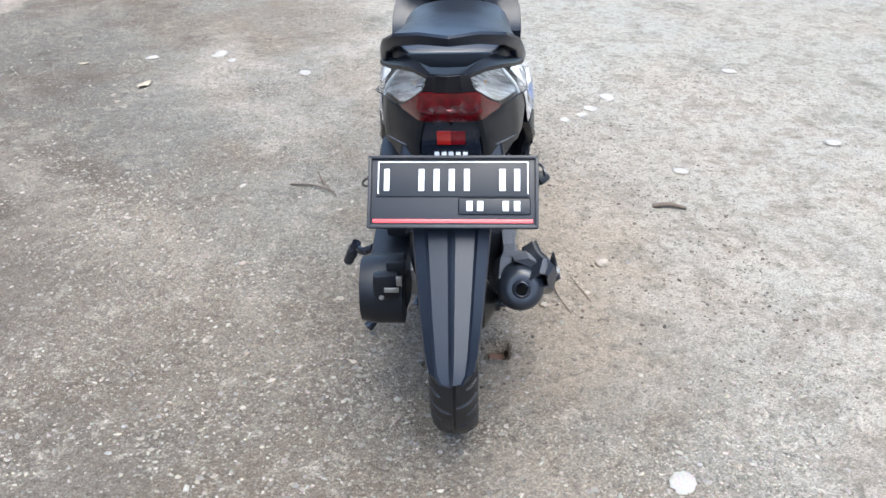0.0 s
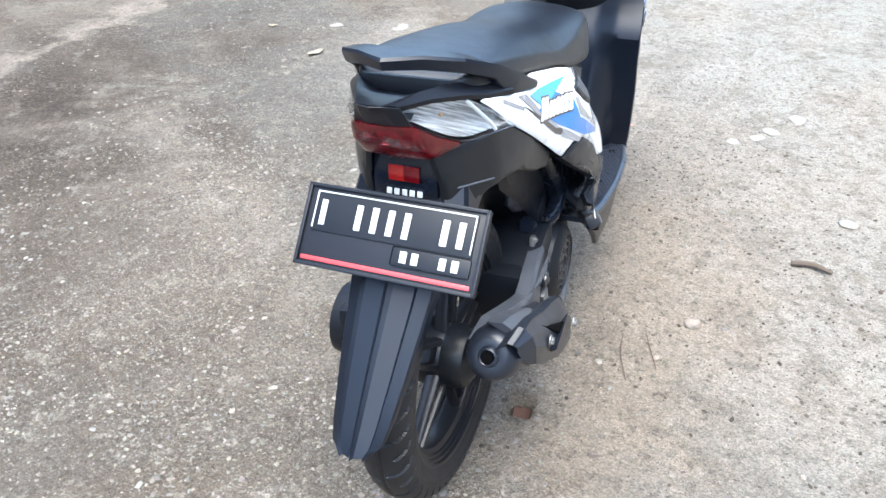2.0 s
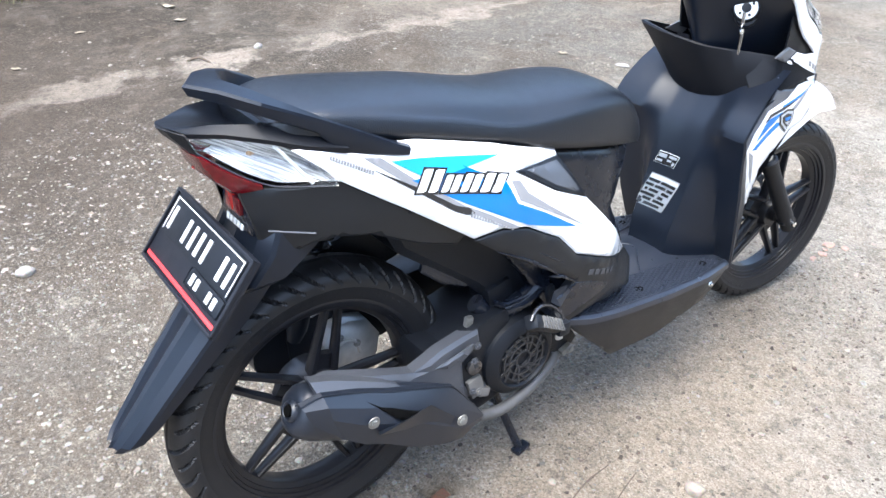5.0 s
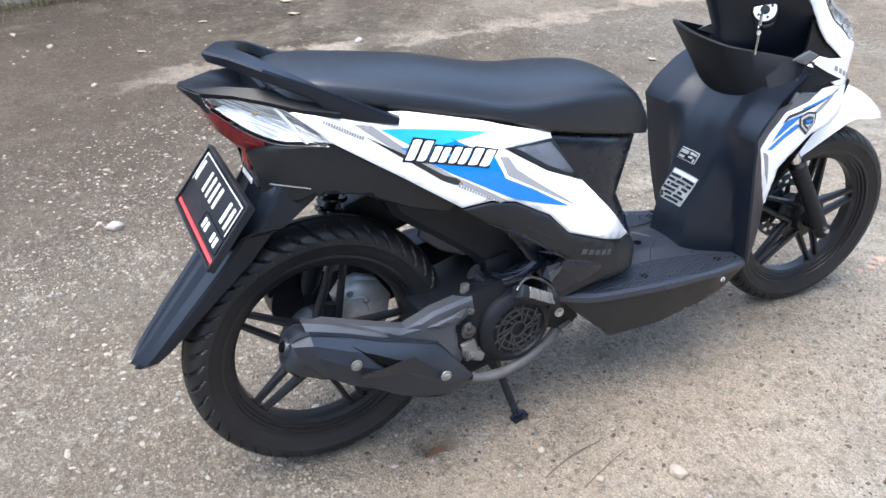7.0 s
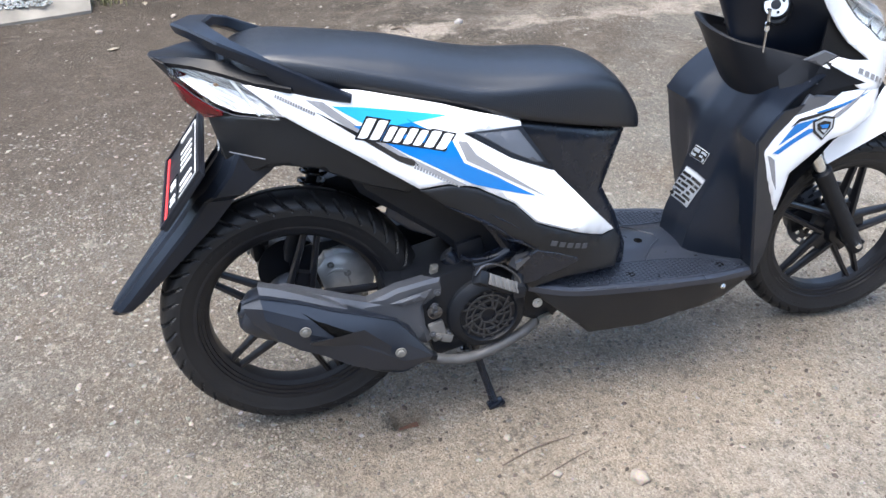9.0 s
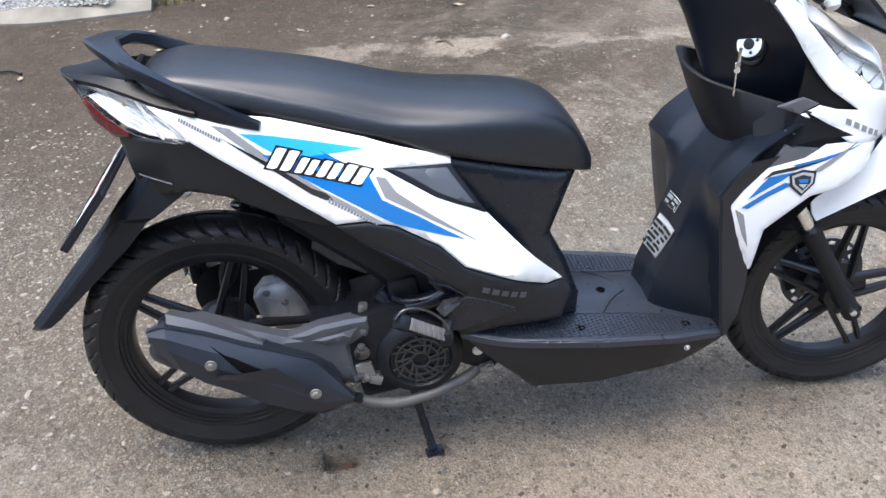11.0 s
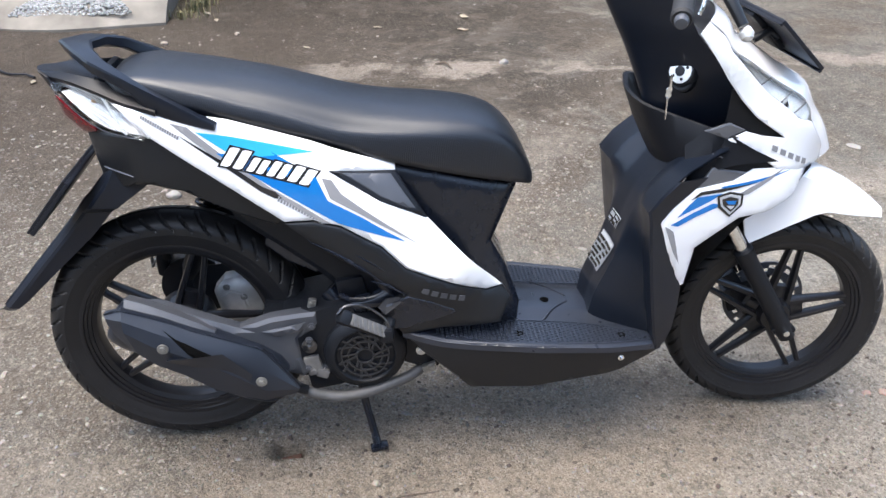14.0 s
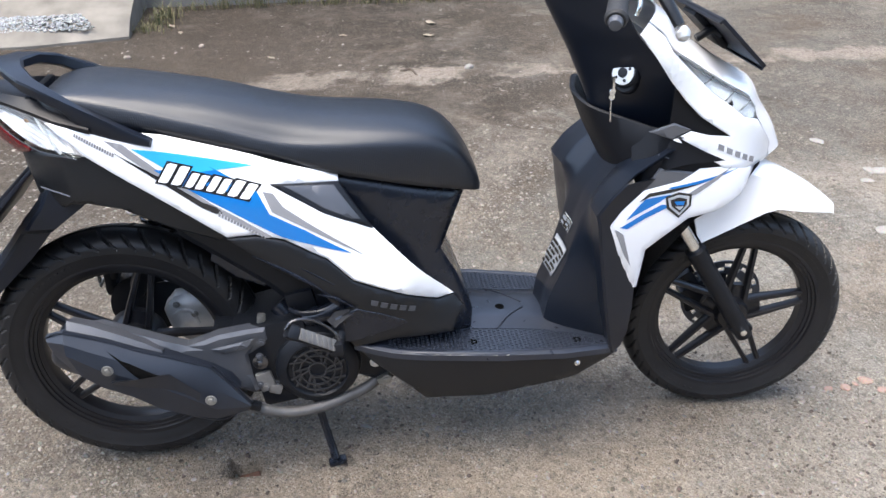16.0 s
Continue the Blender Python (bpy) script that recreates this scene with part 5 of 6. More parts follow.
part("front_face", bm, WHITE, scooter, "white front face between the headlamps", 40)
rows = [[(x * k, y + .03 * (1 - k * k), z) for k in np.linspace(-1, 1, 9)] for x, y, z in ((.10, 1.30, .655), (.13, 1.24, .60), (.14, 1.16, .56), (.13, 1.08, .45), (.12, 1.05, .36), (.11, 1.03, .28))]
bm = loft(rows, cap=False, closed=False)
bmesh.ops.solidify(bm, geom=list(bm.faces), thickness=.005)
part("front_inner_cover", bm, BLACK, scooter, "black cover behind the front wheel", 40)
for s in (1, -1):
    rows = []
    for z, x1, y1 in ((.262, .130, 1.03), (.30, .134, 1.04), (.36, .136, 1.045), (.407, .138, 1.044), (.45, .148, 1.022), (.497, .157, 1.001), (.54, .163, .985), (.572, .165, .974), (.60, .163, .995), (.63, .160, 1.028), (.66, .156, 1.06)):
        yc, ye, w = shield_section(z)
        w *= 1.14 if s < 0 else 1
        rows.append([(s * w, ye, z), (s * (w + .002), ye + .006, z), (s * (x1 - .002), y1 + .004, z)])
    bm = loft(rows, cap=False, closed=False)
    bmesh.ops.recalc_face_normals(bm, faces=bm.faces)
    bmesh.ops.solidify(bm, geom=list(bm.faces), thickness=.003)
    part("shield_edge", bm, NAVY, shield)

front_plate_m = Matrix.Translation((0, 1.209, .9125)) @ pose(0, 0, 0, -44)
fplate = part("front_number_plate", box((.29, .132, .009), front_plate_m, .004), PLATE_FRAME, scooter, "front number plate on a black bracket")
part("plate_bracket", join(box((.06, .10, .012), front_plate_m @ Matrix.Translation((.0, -.01, -.011)), .003), tube([(.04, 1.16, .90), (.04, 1.19, .915), (.04, 1.21, .905)], .008)), BLACK, fplate)
part("plate_lip", join(box((.29, .005, .006), front_plate_m @ Matrix.Translation((0, -.0635, -.006)), .001), box((.29, .005, .006), front_plate_m @ Matrix.Translation((0, .0635, -.006)), .001)), PLATE_FRAME, fplate)

# ---------------------------------------------------------------- handlebar
bar = new("handlebar")
bar.parent = scooter
tagged(bar, "handlebar with rubber grips and brake levers")
BAR = Matrix.Translation((0, .95, 1.0)) @ Matrix.Rotation(-radians(STEER_DEG), 4, Vector((0, -math.sin(CASTER), math.cos(CASTER)))) @ Matrix.Translation((0, -.95, -1.0))
for s in (1, -1):
    e, i_ = BAR @ Vector((.305 * s, 1.0 - .005, 1.0)), BAR @ Vector((.18 * s, 1.035, 1.030))
    if s > 0:
        e, i_ = Vector((.300, .912, 1.000)), Vector((.185, .955, 1.045))
    g = part("grip", lathe([(0, .016), (.006, .019), (.02, .0175), (.11, .0165), (.118, .020), (.124, .020)], along(e, i_), 24), GRIP, bar, "black rubber grip")
    part("bar_end", lathe([(-.014, .004), (-.013, .010), (-.003, .0125), (0, .012)], along(e, i_), 20), CHROME if s < 0 else GUNMETAL, g, "bar end weight")
    part("bar_tube", lathe([(.12, .011), (.30, .011)], along(e, i_), 16), SATIN, bar)
    if s > 0:
        lv = part("brake_lever", tube([(.16, .988, 1.068), (.200, 1.000, 1.050), (.232, 1.018, 1.015), (.256, 1.036, .978)], [.016, .015, .014, .012], 14, 6, .75), GREY, bar, "black brake lever with a bright ball end")
        part("lever_ball", lathe([(-.013, .003), (-.010, .009), (0, .0128), (.009, .010), (.013, .004)], along((.262, 1.041, .966), (.275, 1.042, .95)), 20), PEARL, lv, "satin steel ball end")
        part("hose", tube([(.17, 1.0, 1.045), (.185, .99, 1.02), (.20, .985, 1.0), (.20, .98, .985)], .004), CHROME, bar)
part("bar_cover", loft([[(-.13, .99, 1.05), (0, .93, 1.05), (.13, .99, 1.05), (.12, 1.04, 1.05), (-.12, 1.04, 1.05)], [(-.12, 1.0, 1.12), (0, .95, 1.12), (.12, 1.0, 1.12), (.10, 1.06, 1.12), (-.10, 1.06, 1.12)]]), SATIN, bar)

# ---------------------------------------------------------------- engine, exhaust, stand
engine = new("engine")
engine.parent = scooter
tagged(engine, "black air-cooled scooter engine with aluminium castings")
FAN = Matrix.Translation((0, .383, .272))
part("fan_shroud", lathe([(.02, .085), (.05, .094), (.10, .094), (.128, .086), (.140, .072), (.142, .064), (.136, .060), (.134, .020)], FAN, 48), BLACK, engine, "round black cooling fan shroud")
grille = [lathe([(.134, r - .0015), (.141, r - .0015), (.141, r + .0015), (.134, r + .0015)], FAN, 40, closed=True) for r in (.018, .036, .050)]
for k in range(18):
    a = k * math.tau / 18
    r0, r1 = (.018, .060) if k % 3 == 0 else (.036, .060) if k % 3 == 1 else (.018, .050)
    a1 = a + .35
    p, q = Vector((.138, .383 + r0 * math.cos(a), .272 + r0 * math.sin(a))), Vector((.138, .383 + r1 * math.cos(a1), .272 + r1 * math.sin(a1)))
    grille.append(box(((q - p).length, .0028, .005), along(p, q) @ Matrix.Translation(((q - p).length / 2, 0, 0)), .0006))
part("fan_grille", join(*grille), GRILLE, engine, "fan grille of slanted ribs")
ARM = [(-.09, .400), (-.03, .408), (.06, .376), (.129, .350), (.192, .368), (.250, .372), (.285, .372), (.292, .345), (.272, .325), (.245, .312), (.250, .262), (.275, .232), (.250, .215), (.19, .245), (.10, .300), (0, .320), (-.07, .350)]
arm = part("swing_arm", panel(ARM, lambda y, z: .128 + .008 * math.sin(y * 14), .030, .006, .025), GUNMETAL, engine, "grey cast swing arm")
part("arm_rib", panel([(.175, .340), (.235, .352), (.262, .358), (.25, .338), (.20, .328)], lambda y, z: .138, .006, .003, .02), GUNMETAL, arm)
for y, z in ((.275, .345), (.268, .312), (.262, .242)):
    part("arm_bolt", bolt(Matrix.Translation((.130, y, z)), .0058, .005), GUNMETAL, arm, "steel bolt")
part("crankcase", join(box((.16, .16, .16), pose(.04, .30, .30, 12), .02), box((.12, .10, .12), pose(.05, .22, .30, 0), .02), box((.10, .08, .05), pose(.07, .30, .205, 10), .012)), BLACK, engine, "dark cast crankcase")
part("oil_filler", lathe([(0, .016), (.008, .017), (.011, .016), (.012, .010), (.016, .004)], along((.122, .268, .298), (.16, .268, .298)), 20), CHROME_BLACK, engine)
part("case_lug", join(box((.014, .034, .046), pose(.124, .274, .246, 14), .005), box((.014, .026, .020), pose(.126, .292, .226, -20), .004), bolt(Matrix.Translation((.132, .274, .236)), .006, .005)), WORN, engine, "worn aluminium lug of the crankcase")
part("floor_bracket", panel([(.438, .335), (.500, .322), (.557, .235), (.534, .212), (.505, .215), (.452, .240)], lambda y, z: .112, .016, .003, .02), BLACK, engine, "black steel bracket under the floorboard")
part("bracket_bolt", bolt(Matrix.Translation((.113, .503, .262)), .008, .007), PEARL, engine, "bright bolt")
part("oil_drain", bolt(Matrix.Translation((.118, .295, .232)), .008, .008), GUNMETAL, engine)
part("cylinder", join(*[box((.11, .012, .10), pose(.02, .47 + .016 * i, .29 - .004 * i, -8), .004) for i in range(6)]), ALU, engine, "finned cylinder")
part("carburettor", join(box((.07, .06, .05), pose(.06, .36, .41, 10), .01), lathe([(0, .02), (.08, .022), (.09, .018)], along((.06, .34, .42), (.06, .47, .44)), 20)), BLACK, engine)
part("intake_pipe", tube([(.075, .31, .40), (.085, .34, .372), (.105, .40, .385), (.105, .46, .415)], .019, 14), SATIN, engine)
part("intake_pipe", tube([(.105, .335, .405), (.11, .36, .395), (.115, .41, .402), (.11, .45, .43)], .006, 10), SATIN, engine)
part("arm_tab", join(box((.012, .018, .044), pose(.098, .276, .372, -8), .005), bolt(Matrix.Translation((.104, .276, .386)), .005, .004), box((.012, .030, .020), pose(.094, .288, .352, 20), .004)), ALU, engine)
part("belt_case", join(box((.09, .42, .13), pose(-.145, .20, .325, 4), .03), lathe([(-.195, .05), (-.2, .070), (-.17, .076), (-.11, .076)], Matrix.Translation((0, .0, .318)), 36)), BLACK, engine, "black drive belt case")
gear = part("gear_case", panel([(.050, .330), (.072, .356), (.110, .362), (.151, .350), (.182, .300), (.172, .262), (.142, .236), (.095, .238), (.066, .262)], lambda y, z: -.058 + .010 * math.sin(22 * y) * math.sin(26 * z), .05, .010, .018), CASTING, engine, "cast aluminium gear case", 40)
part("case_rib", tube([(-.052, .068, .318), (-.050, .088, .330), (-.050, .112, .324), (-.052, .122, .292)], .0035, 8, 4), CASTING, gear)
for y, z in ((.080, .345), (.116, .318), (.150, .258)):
    part("case_bolt", bolt(Matrix.Translation((-.050, y, z)), .0055, .006), ALU, gear, "steel bolt")
part("air_duct", panel([(-.078, .362), (-.020, .372), (-.018, .318), (-.050, .286), (-.064, .292)], lambda y, z: -.128 + .25 * (y + .05), .024, .004, .02), DUCT, engine, "blue-grey plastic air duct")
part("belt_case_cover", join(box((.055, .03, .06), pose(-.140, -.070, .372, 0, 0, 8), .012), box((.04, .02, .03), pose(-.120, -.052, .405, 0), .006)), BLACK, engine)
part("cover_clip", join(box((.030, .006, .010), pose(-.128, -.090, .372), .002), box((.012, .006, .022), pose(-.112, -.088, .392), .002), bolt(Matrix.Translation((-.150, -.088, .352)) @ pose(0, 0, 0, 0, 0, -90), .004, .004)), ALU, engine, "bright clips and screws on the belt case")
part("drum_cover", lathe([(.02, .060), (.045, .062), (.062, .056), (.072, .040), (.085, .020), (.096, .018)], REAR_M, 40), GREY, engine, "brake drum and axle cover")
part("air_filter_box", join(box((.10, .20, .12), pose(-.12, .16, .50, 14), .03), box((.08, .05, .06), pose(-.11, .08, .44, 0), .015)), BLACK, engine, "black air filter box")
part("splash_guard", panel([(.20, .545), (.30, .500), (.315, .472), (.290, .442), (.235, .470), (.19, .510)], lambda y, z: .075, .01, .003, .025), SATIN, engine)

shock = new("rear_shock")
shock.parent = scooter
tagged(shock, "black coil-spring rear shock absorber")
sa, sb = Vector((-.075, .09, .62)), Vector((-.075, -.005, .36))
sm = along(sa, sb)
part("damper", lathe([(0, .012), (.1, .012), (.11, .02), (.25, .02), (.277, .012)], sm, 20), BLACK, shock)
part("spring", tube([sm @ Vector((.01 + .19 * k / 96, .026 * math.cos(k * math.tau / 12), .026 * math.sin(k * math.tau / 12))) for k in range(97)], .0045, 8, 1), SATIN, shock)

muffler = new("muffler")
muffler.parent = scooter
tagged(muffler, "matt black exhaust muffler with faceted heat shield")
MA, MB = Vector((.135, -.119, .392)), Vector((.132, .215, .232))
MM = along(MA, MB)
part("muffler_body", lathe([(.030, .010), (.028, .011), (.000, .0115), (-.002, .014), (.000, .017), (.006, .019), (.005, .028), (.009, .037), (.020, .045), (.045, .050), (.22, .055), (.30, .051), (.345, .040), (.37, .022)], MM, 56), MUFFLER, muffler, "", 50)
# a black disc over the outlet paints the dark of its bore
part("tail_hole", lathe([(-.0035, .0005), (-.0032, .0095), (.010, .0095)], MM, 20), HOLE_SHADE, muffler)


HEAT = [  # columns from the tail forward: fold, crease, lower edge
    ((.179, -.115, .426), (.186, -.110, .410), (.190, -.098, .384)),
    ((.188, -.080, .438), (.208, -.076, .400), (.204, -.058, .348)),
    ((.182, -.009, .408), (.213, -.023, .366), (.206, -.022, .319)),
    ((.182, .048, .381), (.214, .034, .341), (.206, .025, .294)),
    ((.182, .108, .358), (.214, .092, .309), (.206, .078, .257)),
    ((.182, .152, .340), (.213, .136, .281), (.206, .128, .235)),
    ((.182, .180, .326), (.208, .181, .246), (.204, .180, .220)),
    ((.182, .246, .231), (.186, .245, .228), (.184, .239, .219))]
cols = []
for f, c, l in HEAT:
    f, c, l = Vector(f), Vector(c), Vector(l)
    cols.append([f + Vector((-.030, .002, -.016)), f + Vector((-.010, 0, .002)), f, f.lerp(c, .5) + Vector((.004, 0, .003)), c, l, l + Vector((-.040, 0, -.010))])
hb = loft(cols, cap=False, closed=False)
bmesh.ops.recalc_face_normals(hb, faces=hb.faces)
bmesh.ops.solidify(hb, geom=list(hb.faces), thickness=.003)
heat = part("heat_shield", hb, MUFFLER, muffler, "faceted dark grey heat shield", 20)
part("fold_edge", tube([Vector(c[0]) + Vector((.001, 0, .0005)) for c in HEAT], .0016, 6, 4), MUFFLER, heat)
# the vent is a solid plate, its inner shade put into the colour
vent = part("shield_vent", panel([(-.006, .394), (.018, .375), (.050, .358), (.088, .339), (.055, .334), (.026, .362)], lambda y, z: .2175 - .45 * max(0, z - .345) + .0, .006, .001, .014), HOLE_SHADE, heat, "near-black plate for the shade in the vent slot")
wedge = loft([[(.212, .002, .338), (.2245, -.002, .342), (.212, .006, .328)], [(.212, .044, .336), (.222, .050, .343), (.212, .056, .314)], [(.210, .092, .338), (.2170, .106, .346), (.211, .112, .298)], [(.211, .150, .288), (.2145, .158, .292), (.210, .150, .268)]])
part("shield_wedge", wedge, MUFFLER, heat, "raised blade below the vent", 24)
for y, z in ((-.006, .363), (.175, .274)):
    part("shield_bolt", bolt(Matrix.Translation((.2140, y, z)), .0078, .0065), ALU, heat, "bright flanged bolt")
part("muffler_cover", loft([[(.120, y, z - .012), (.150, y - .004, z - .004), (.166, y - .002, z - .016), (.160, y, z - .030)] for y, z in ((-.078, .446), (-.04, .432), (.01, .407), (.060, .381), (.088, .362))]), GUNMETAL, muffler, "grey cover plate along the top of the muffler", 20)
part("lower_lip", tube([(.190, .110, .232), (.188, .150, .214), (.184, .185, .203), (.180, .215, .212)], .0022, 6, 4), MUFFLER, heat)
part("muffler_bracket", join(box((.02, .07, .03), pose(.115, .20, .285, -35), .006), box((.02, .10, .014), pose(.155, .215, .222, -22), .004)), BLACK, muffler)
part("exhaust_pipe", tube([(.135, .20, .240), (.142, .245, .198), (.142, .30, .176), (.138, .36, .172), (.128, .43, .186), (.105, .50, .208), (.055, .55, .25)], .0118, 16), PIPE, muffler, "heat-dulled steel exhaust pipe")
part("pipe_bracket", join(box((.03, .03, .014), pose(.11, .52, .222, 20), .003), bolt(Matrix.Translation((.125, .525, .225)), .007)), ALU, muffler)

stand = new("centre_stand")
stand.parent = scooter
tagged(stand, "black steel centre stand pressed into the gravel")
for s in (1, -1):
    part("stand_leg", tube([(.062 * s, .365, .185), (.075 * s, .376, .12), (.098 * s, .394, .045), (.112 * s, .402, .012)], [.008, .0085, .009, .010], 14), SATIN, stand)
    part("stand_foot", box((.024, .040, .010), pose(.115 * s, .406, .006, 8, 0, 8 * s), .004), SATIN, stand)
part("stand_bar", tube([(-.075, .376, .12), (0, .376, .115), (.075, .376, .12)], .009), SATIN, stand)
part("stand_pedal", tube([(-.09, .385, .08), (-.15, .33, .07), (-.205, .26, .058), (-.235, .25, .034)], [.008, .008, .008, .014]), SATIN, stand)
part("side_stand", tube([(-.10, .44, .16), (-.13, .36, .12), (-.15, .25, .10), (-.17, .21, .09)], .009), SATIN, scooter, "folded black side stand")
part("kick_pedal", join(tube([(-.20, .20, .30), (-.225, .21, .285), (-.245, .24, .275)], .010), tube([(-.245, .240, .292), (-.258, .244, .262), (-.272, .248, .232)], [.011, .014, .012], 12, 4)), SATIN, scooter, "folded kick-start pedal")
for s in (1, -1):
    pa, pb = Vector((.192 * s, .428, .360)), Vector((.212 * s, .338, .420))
    d = (pb - pa).normalized()
    nrm = Vector((s * .8, -.2, .8)) - d * d.dot(Vector((s * .8, -.2, .8)))
    nrm.normalize()
    u = nrm.cross(d)
    PEG = Matrix.Translation(pa) @ Matrix(((d.x, u.x, nrm.x), (d.y, u.y, nrm.y), (d.z, u.z, nrm.z))).to_4x4()
    pg = part("foot_peg", join(box((.108, .026, .024), PEG @ Matrix.Translation((.056, 0, -.004)), .007), box((.030, .030, .030), PEG @ Matrix.Translation((.096, 0, -.005)), .009)), BLACK, scooter, "passenger foot peg, half folded, with a worn ribbed face")
    part("peg_face", box((.078, .022, .004), PEG @ Matrix.Translation((.048, 0, .009)), .0015), WORN, pg, "worn ribbed metal face")
    for i in range(7):
        part("rib", box((.005, .024, .003), PEG @ Matrix.Translation((.014 + .0115 * i, 0, .0118)) @ pose(0, 0, 0, 0, 0, 24), .001), WORN, pg)
    part("peg_bracket", join(box((.03, .03, .03), Matrix.Translation(pa), .008), tube([(.12 * s, .46, .40), (.16 * s, .44, .380), pa], .012, 10)), BLACK, pg)
    part("peg_loop", tube([PEG @ Vector(p) for p in ((-.006, .004, .006), (.012, -.020, .012), (.05, -.031, .014), (.085, -.030, .013), (.110, -.018, .008), (.116, .0, .0))], .0030, 8, 3), CHROME_BLACK, pg, "dark glossy wire loop")


# ---------------------------------------------------------------- stones, litter and the yard's edge
def stone_material(name, lo, hi):
    m = bpy.data.materials.new(name)
    m.use_nodes = True
    nd, lk = m.node_tree.nodes, m.node_tree.links
    b = nd["Principled BSDF"]
    geo = nd.new("ShaderNodeNewGeometry")
    tc = nd.new("ShaderNodeTexCoord")
    n = nd.new("ShaderNodeTexNoise")
    n.inputs["Scale"].default_value, n.inputs["Detail"].default_value = 180, 5
    lk.new(tc.outputs["Object"], n.inputs["Vector"])
    x = nd.new("ShaderNodeMix")
    x.data_type = "RGBA"
    x.inputs["A"].default_value, x.inputs["B"].default_value = (*lo, 1), (*hi, 1)
    lk.new(geo.outputs["Random Per Island"], x.inputs["Factor"])
    y = nd.new("ShaderNodeMix")
    y.data_type = "RGBA"
    y.blend_type = "MULTIPLY"
    y.inputs["Factor"].default_value = 0.6
    lk.new(x.outputs["Result"], y.inputs["A"])
    lk.new(n.outputs["Color"], y.inputs["B"])
    lk.new(y.outputs["Result"], b.inputs["Base Color"])
    b.inputs["Roughness"].default_value = 0.85
    bp = nd.new("ShaderNodeBump")
    bp.inputs["Strength"].default_value, bp.inputs["Distance"].default_value = 0.5, 0.002
    lk.new(n.outputs["Fac"], bp.inputs["Height"])
    lk.new(bp.outputs["Normal"], b.inputs["Normal"])
    return m


GRIT = stone_material("grit_stones", (0.125, 0.104, 0.082), (0.37, 0.335, 0.28))
PALE = stone_material("pale_stone", (0.26, 0.245, 0.215), (0.33, 0.31, 0.28))
EARTH_STONE = stone_material("earthy_stone", (0.20, 0.165, 0.13), (0.34, 0.29, 0.24))
BRICK = stone_material("broken_brick", (0.13, 0.066, 0.046), (0.19, 0.10, 0.07))
CHIP = stone_material("pale_stone_chips", (0.12, 0.108, 0.092), (0.29, 0.27, 0.24))
CLOD = stone_material("soil_crumbs", (0.055, 0.042, 0.032), (0.15, 0.115, 0.088))
CRUMB = stone_material("weathered_brick_crumbs", (0.26, 0.165, 0.125), (0.34, 0.235, 0.19))
LEAF = stone_material("dry_leaf", (0.34, 0.29, 0.21), (0.48, 0.43, 0.34))
TWIG = stone_material("dry_twig", (0.10, 0.075, 0.055), (0.16, 0.12, 0.09))
CONCRETE = material("bare_concrete", (0.178, 0.163, 0.140), 0.9, vary=0.32, scale=5.0, bump=0.6, bump_scale=120, spec=0.2)
PLASTER = stone_material("weathered_plaster", (0.26, 0.25, 0.235), (0.30, 0.29, 0.275))
GRASS = stone_material("dry_grass", (0.07, 0.085, 0.035), (0.26, 0.22, 0.11))

ico = bmesh.new()
bmesh.ops.create_icosphere(ico, subdivisions=1, radius=1)
ICO_V, ICO_F = np.array([v.co[:] for v in ico.verts]), np.array([[v.index for v in f.verts] for f in ico.faces])
ico.free()


def stoniness(x, y):
    """How much loose stone lies at a place: little on the sandy side, drifts elsewhere."""
    d = math.hypot((x - .95) / 1.0, (y - 1.05) / 1.35) + 1.1 * noise.noise((x * 1.9, y * 1.9, 9.3))
    return max(.12, min(1.0, (d - .45) / .7)) * max(.25, min(1.0, .75 + 1.1 * noise.noise((x * 1.1, y * 1.1, 2.7))))


def scatter(name, count, x0, x1, y0, y1, r0, r1, mat, label, seed, flat=0.5):
    """Many small stones half sunk in the ground, as one object."""
    rs = np.random.RandomState(seed)
    vs, fs = [], []
    for k in range(count):
        x, y = rs.uniform(x0, x1), rs.uniform(y0, y1)
        if noise.noise((x * 1.6, y * 1.6, seed)) < rs.uniform(-.55, .35):
            continue
        if name != "soil_crumbs" and rs.rand() > stoniness(x, y):
            continue
        r = r0 * (r1 / r0) ** (rs.rand() ** 2.2)
        sc = np.array([r * rs.uniform(.8, 1.5), r * rs.uniform(.7, 1.1), r * flat * rs.uniform(.6, 1.2)])
        v = ICO_V * sc * (1 + .22 * rs.randn(12, 1))
        a = rs.uniform(0, math.tau)
        c, s_ = math.cos(a), math.sin(a)
        v = np.c_[v[:, 0] * c - v[:, 1] * s_ + x, v[:, 0] * s_ + v[:, 1] * c + y, v[:, 2] + ground_height(x, y) + sc[2] * rs.uniform(-.25, .45)]
        fs.append(ICO_F + 12 * len(vs))
        vs.append(v)
    me = bpy.data.meshes.new(name)
    me.from_pydata(np.concatenate(vs).tolist(), [], np.concatenate(fs).tolist())
    me.materials.append(mat)
    return tagged(new(name, me), label, "gravel", kind="stuff")


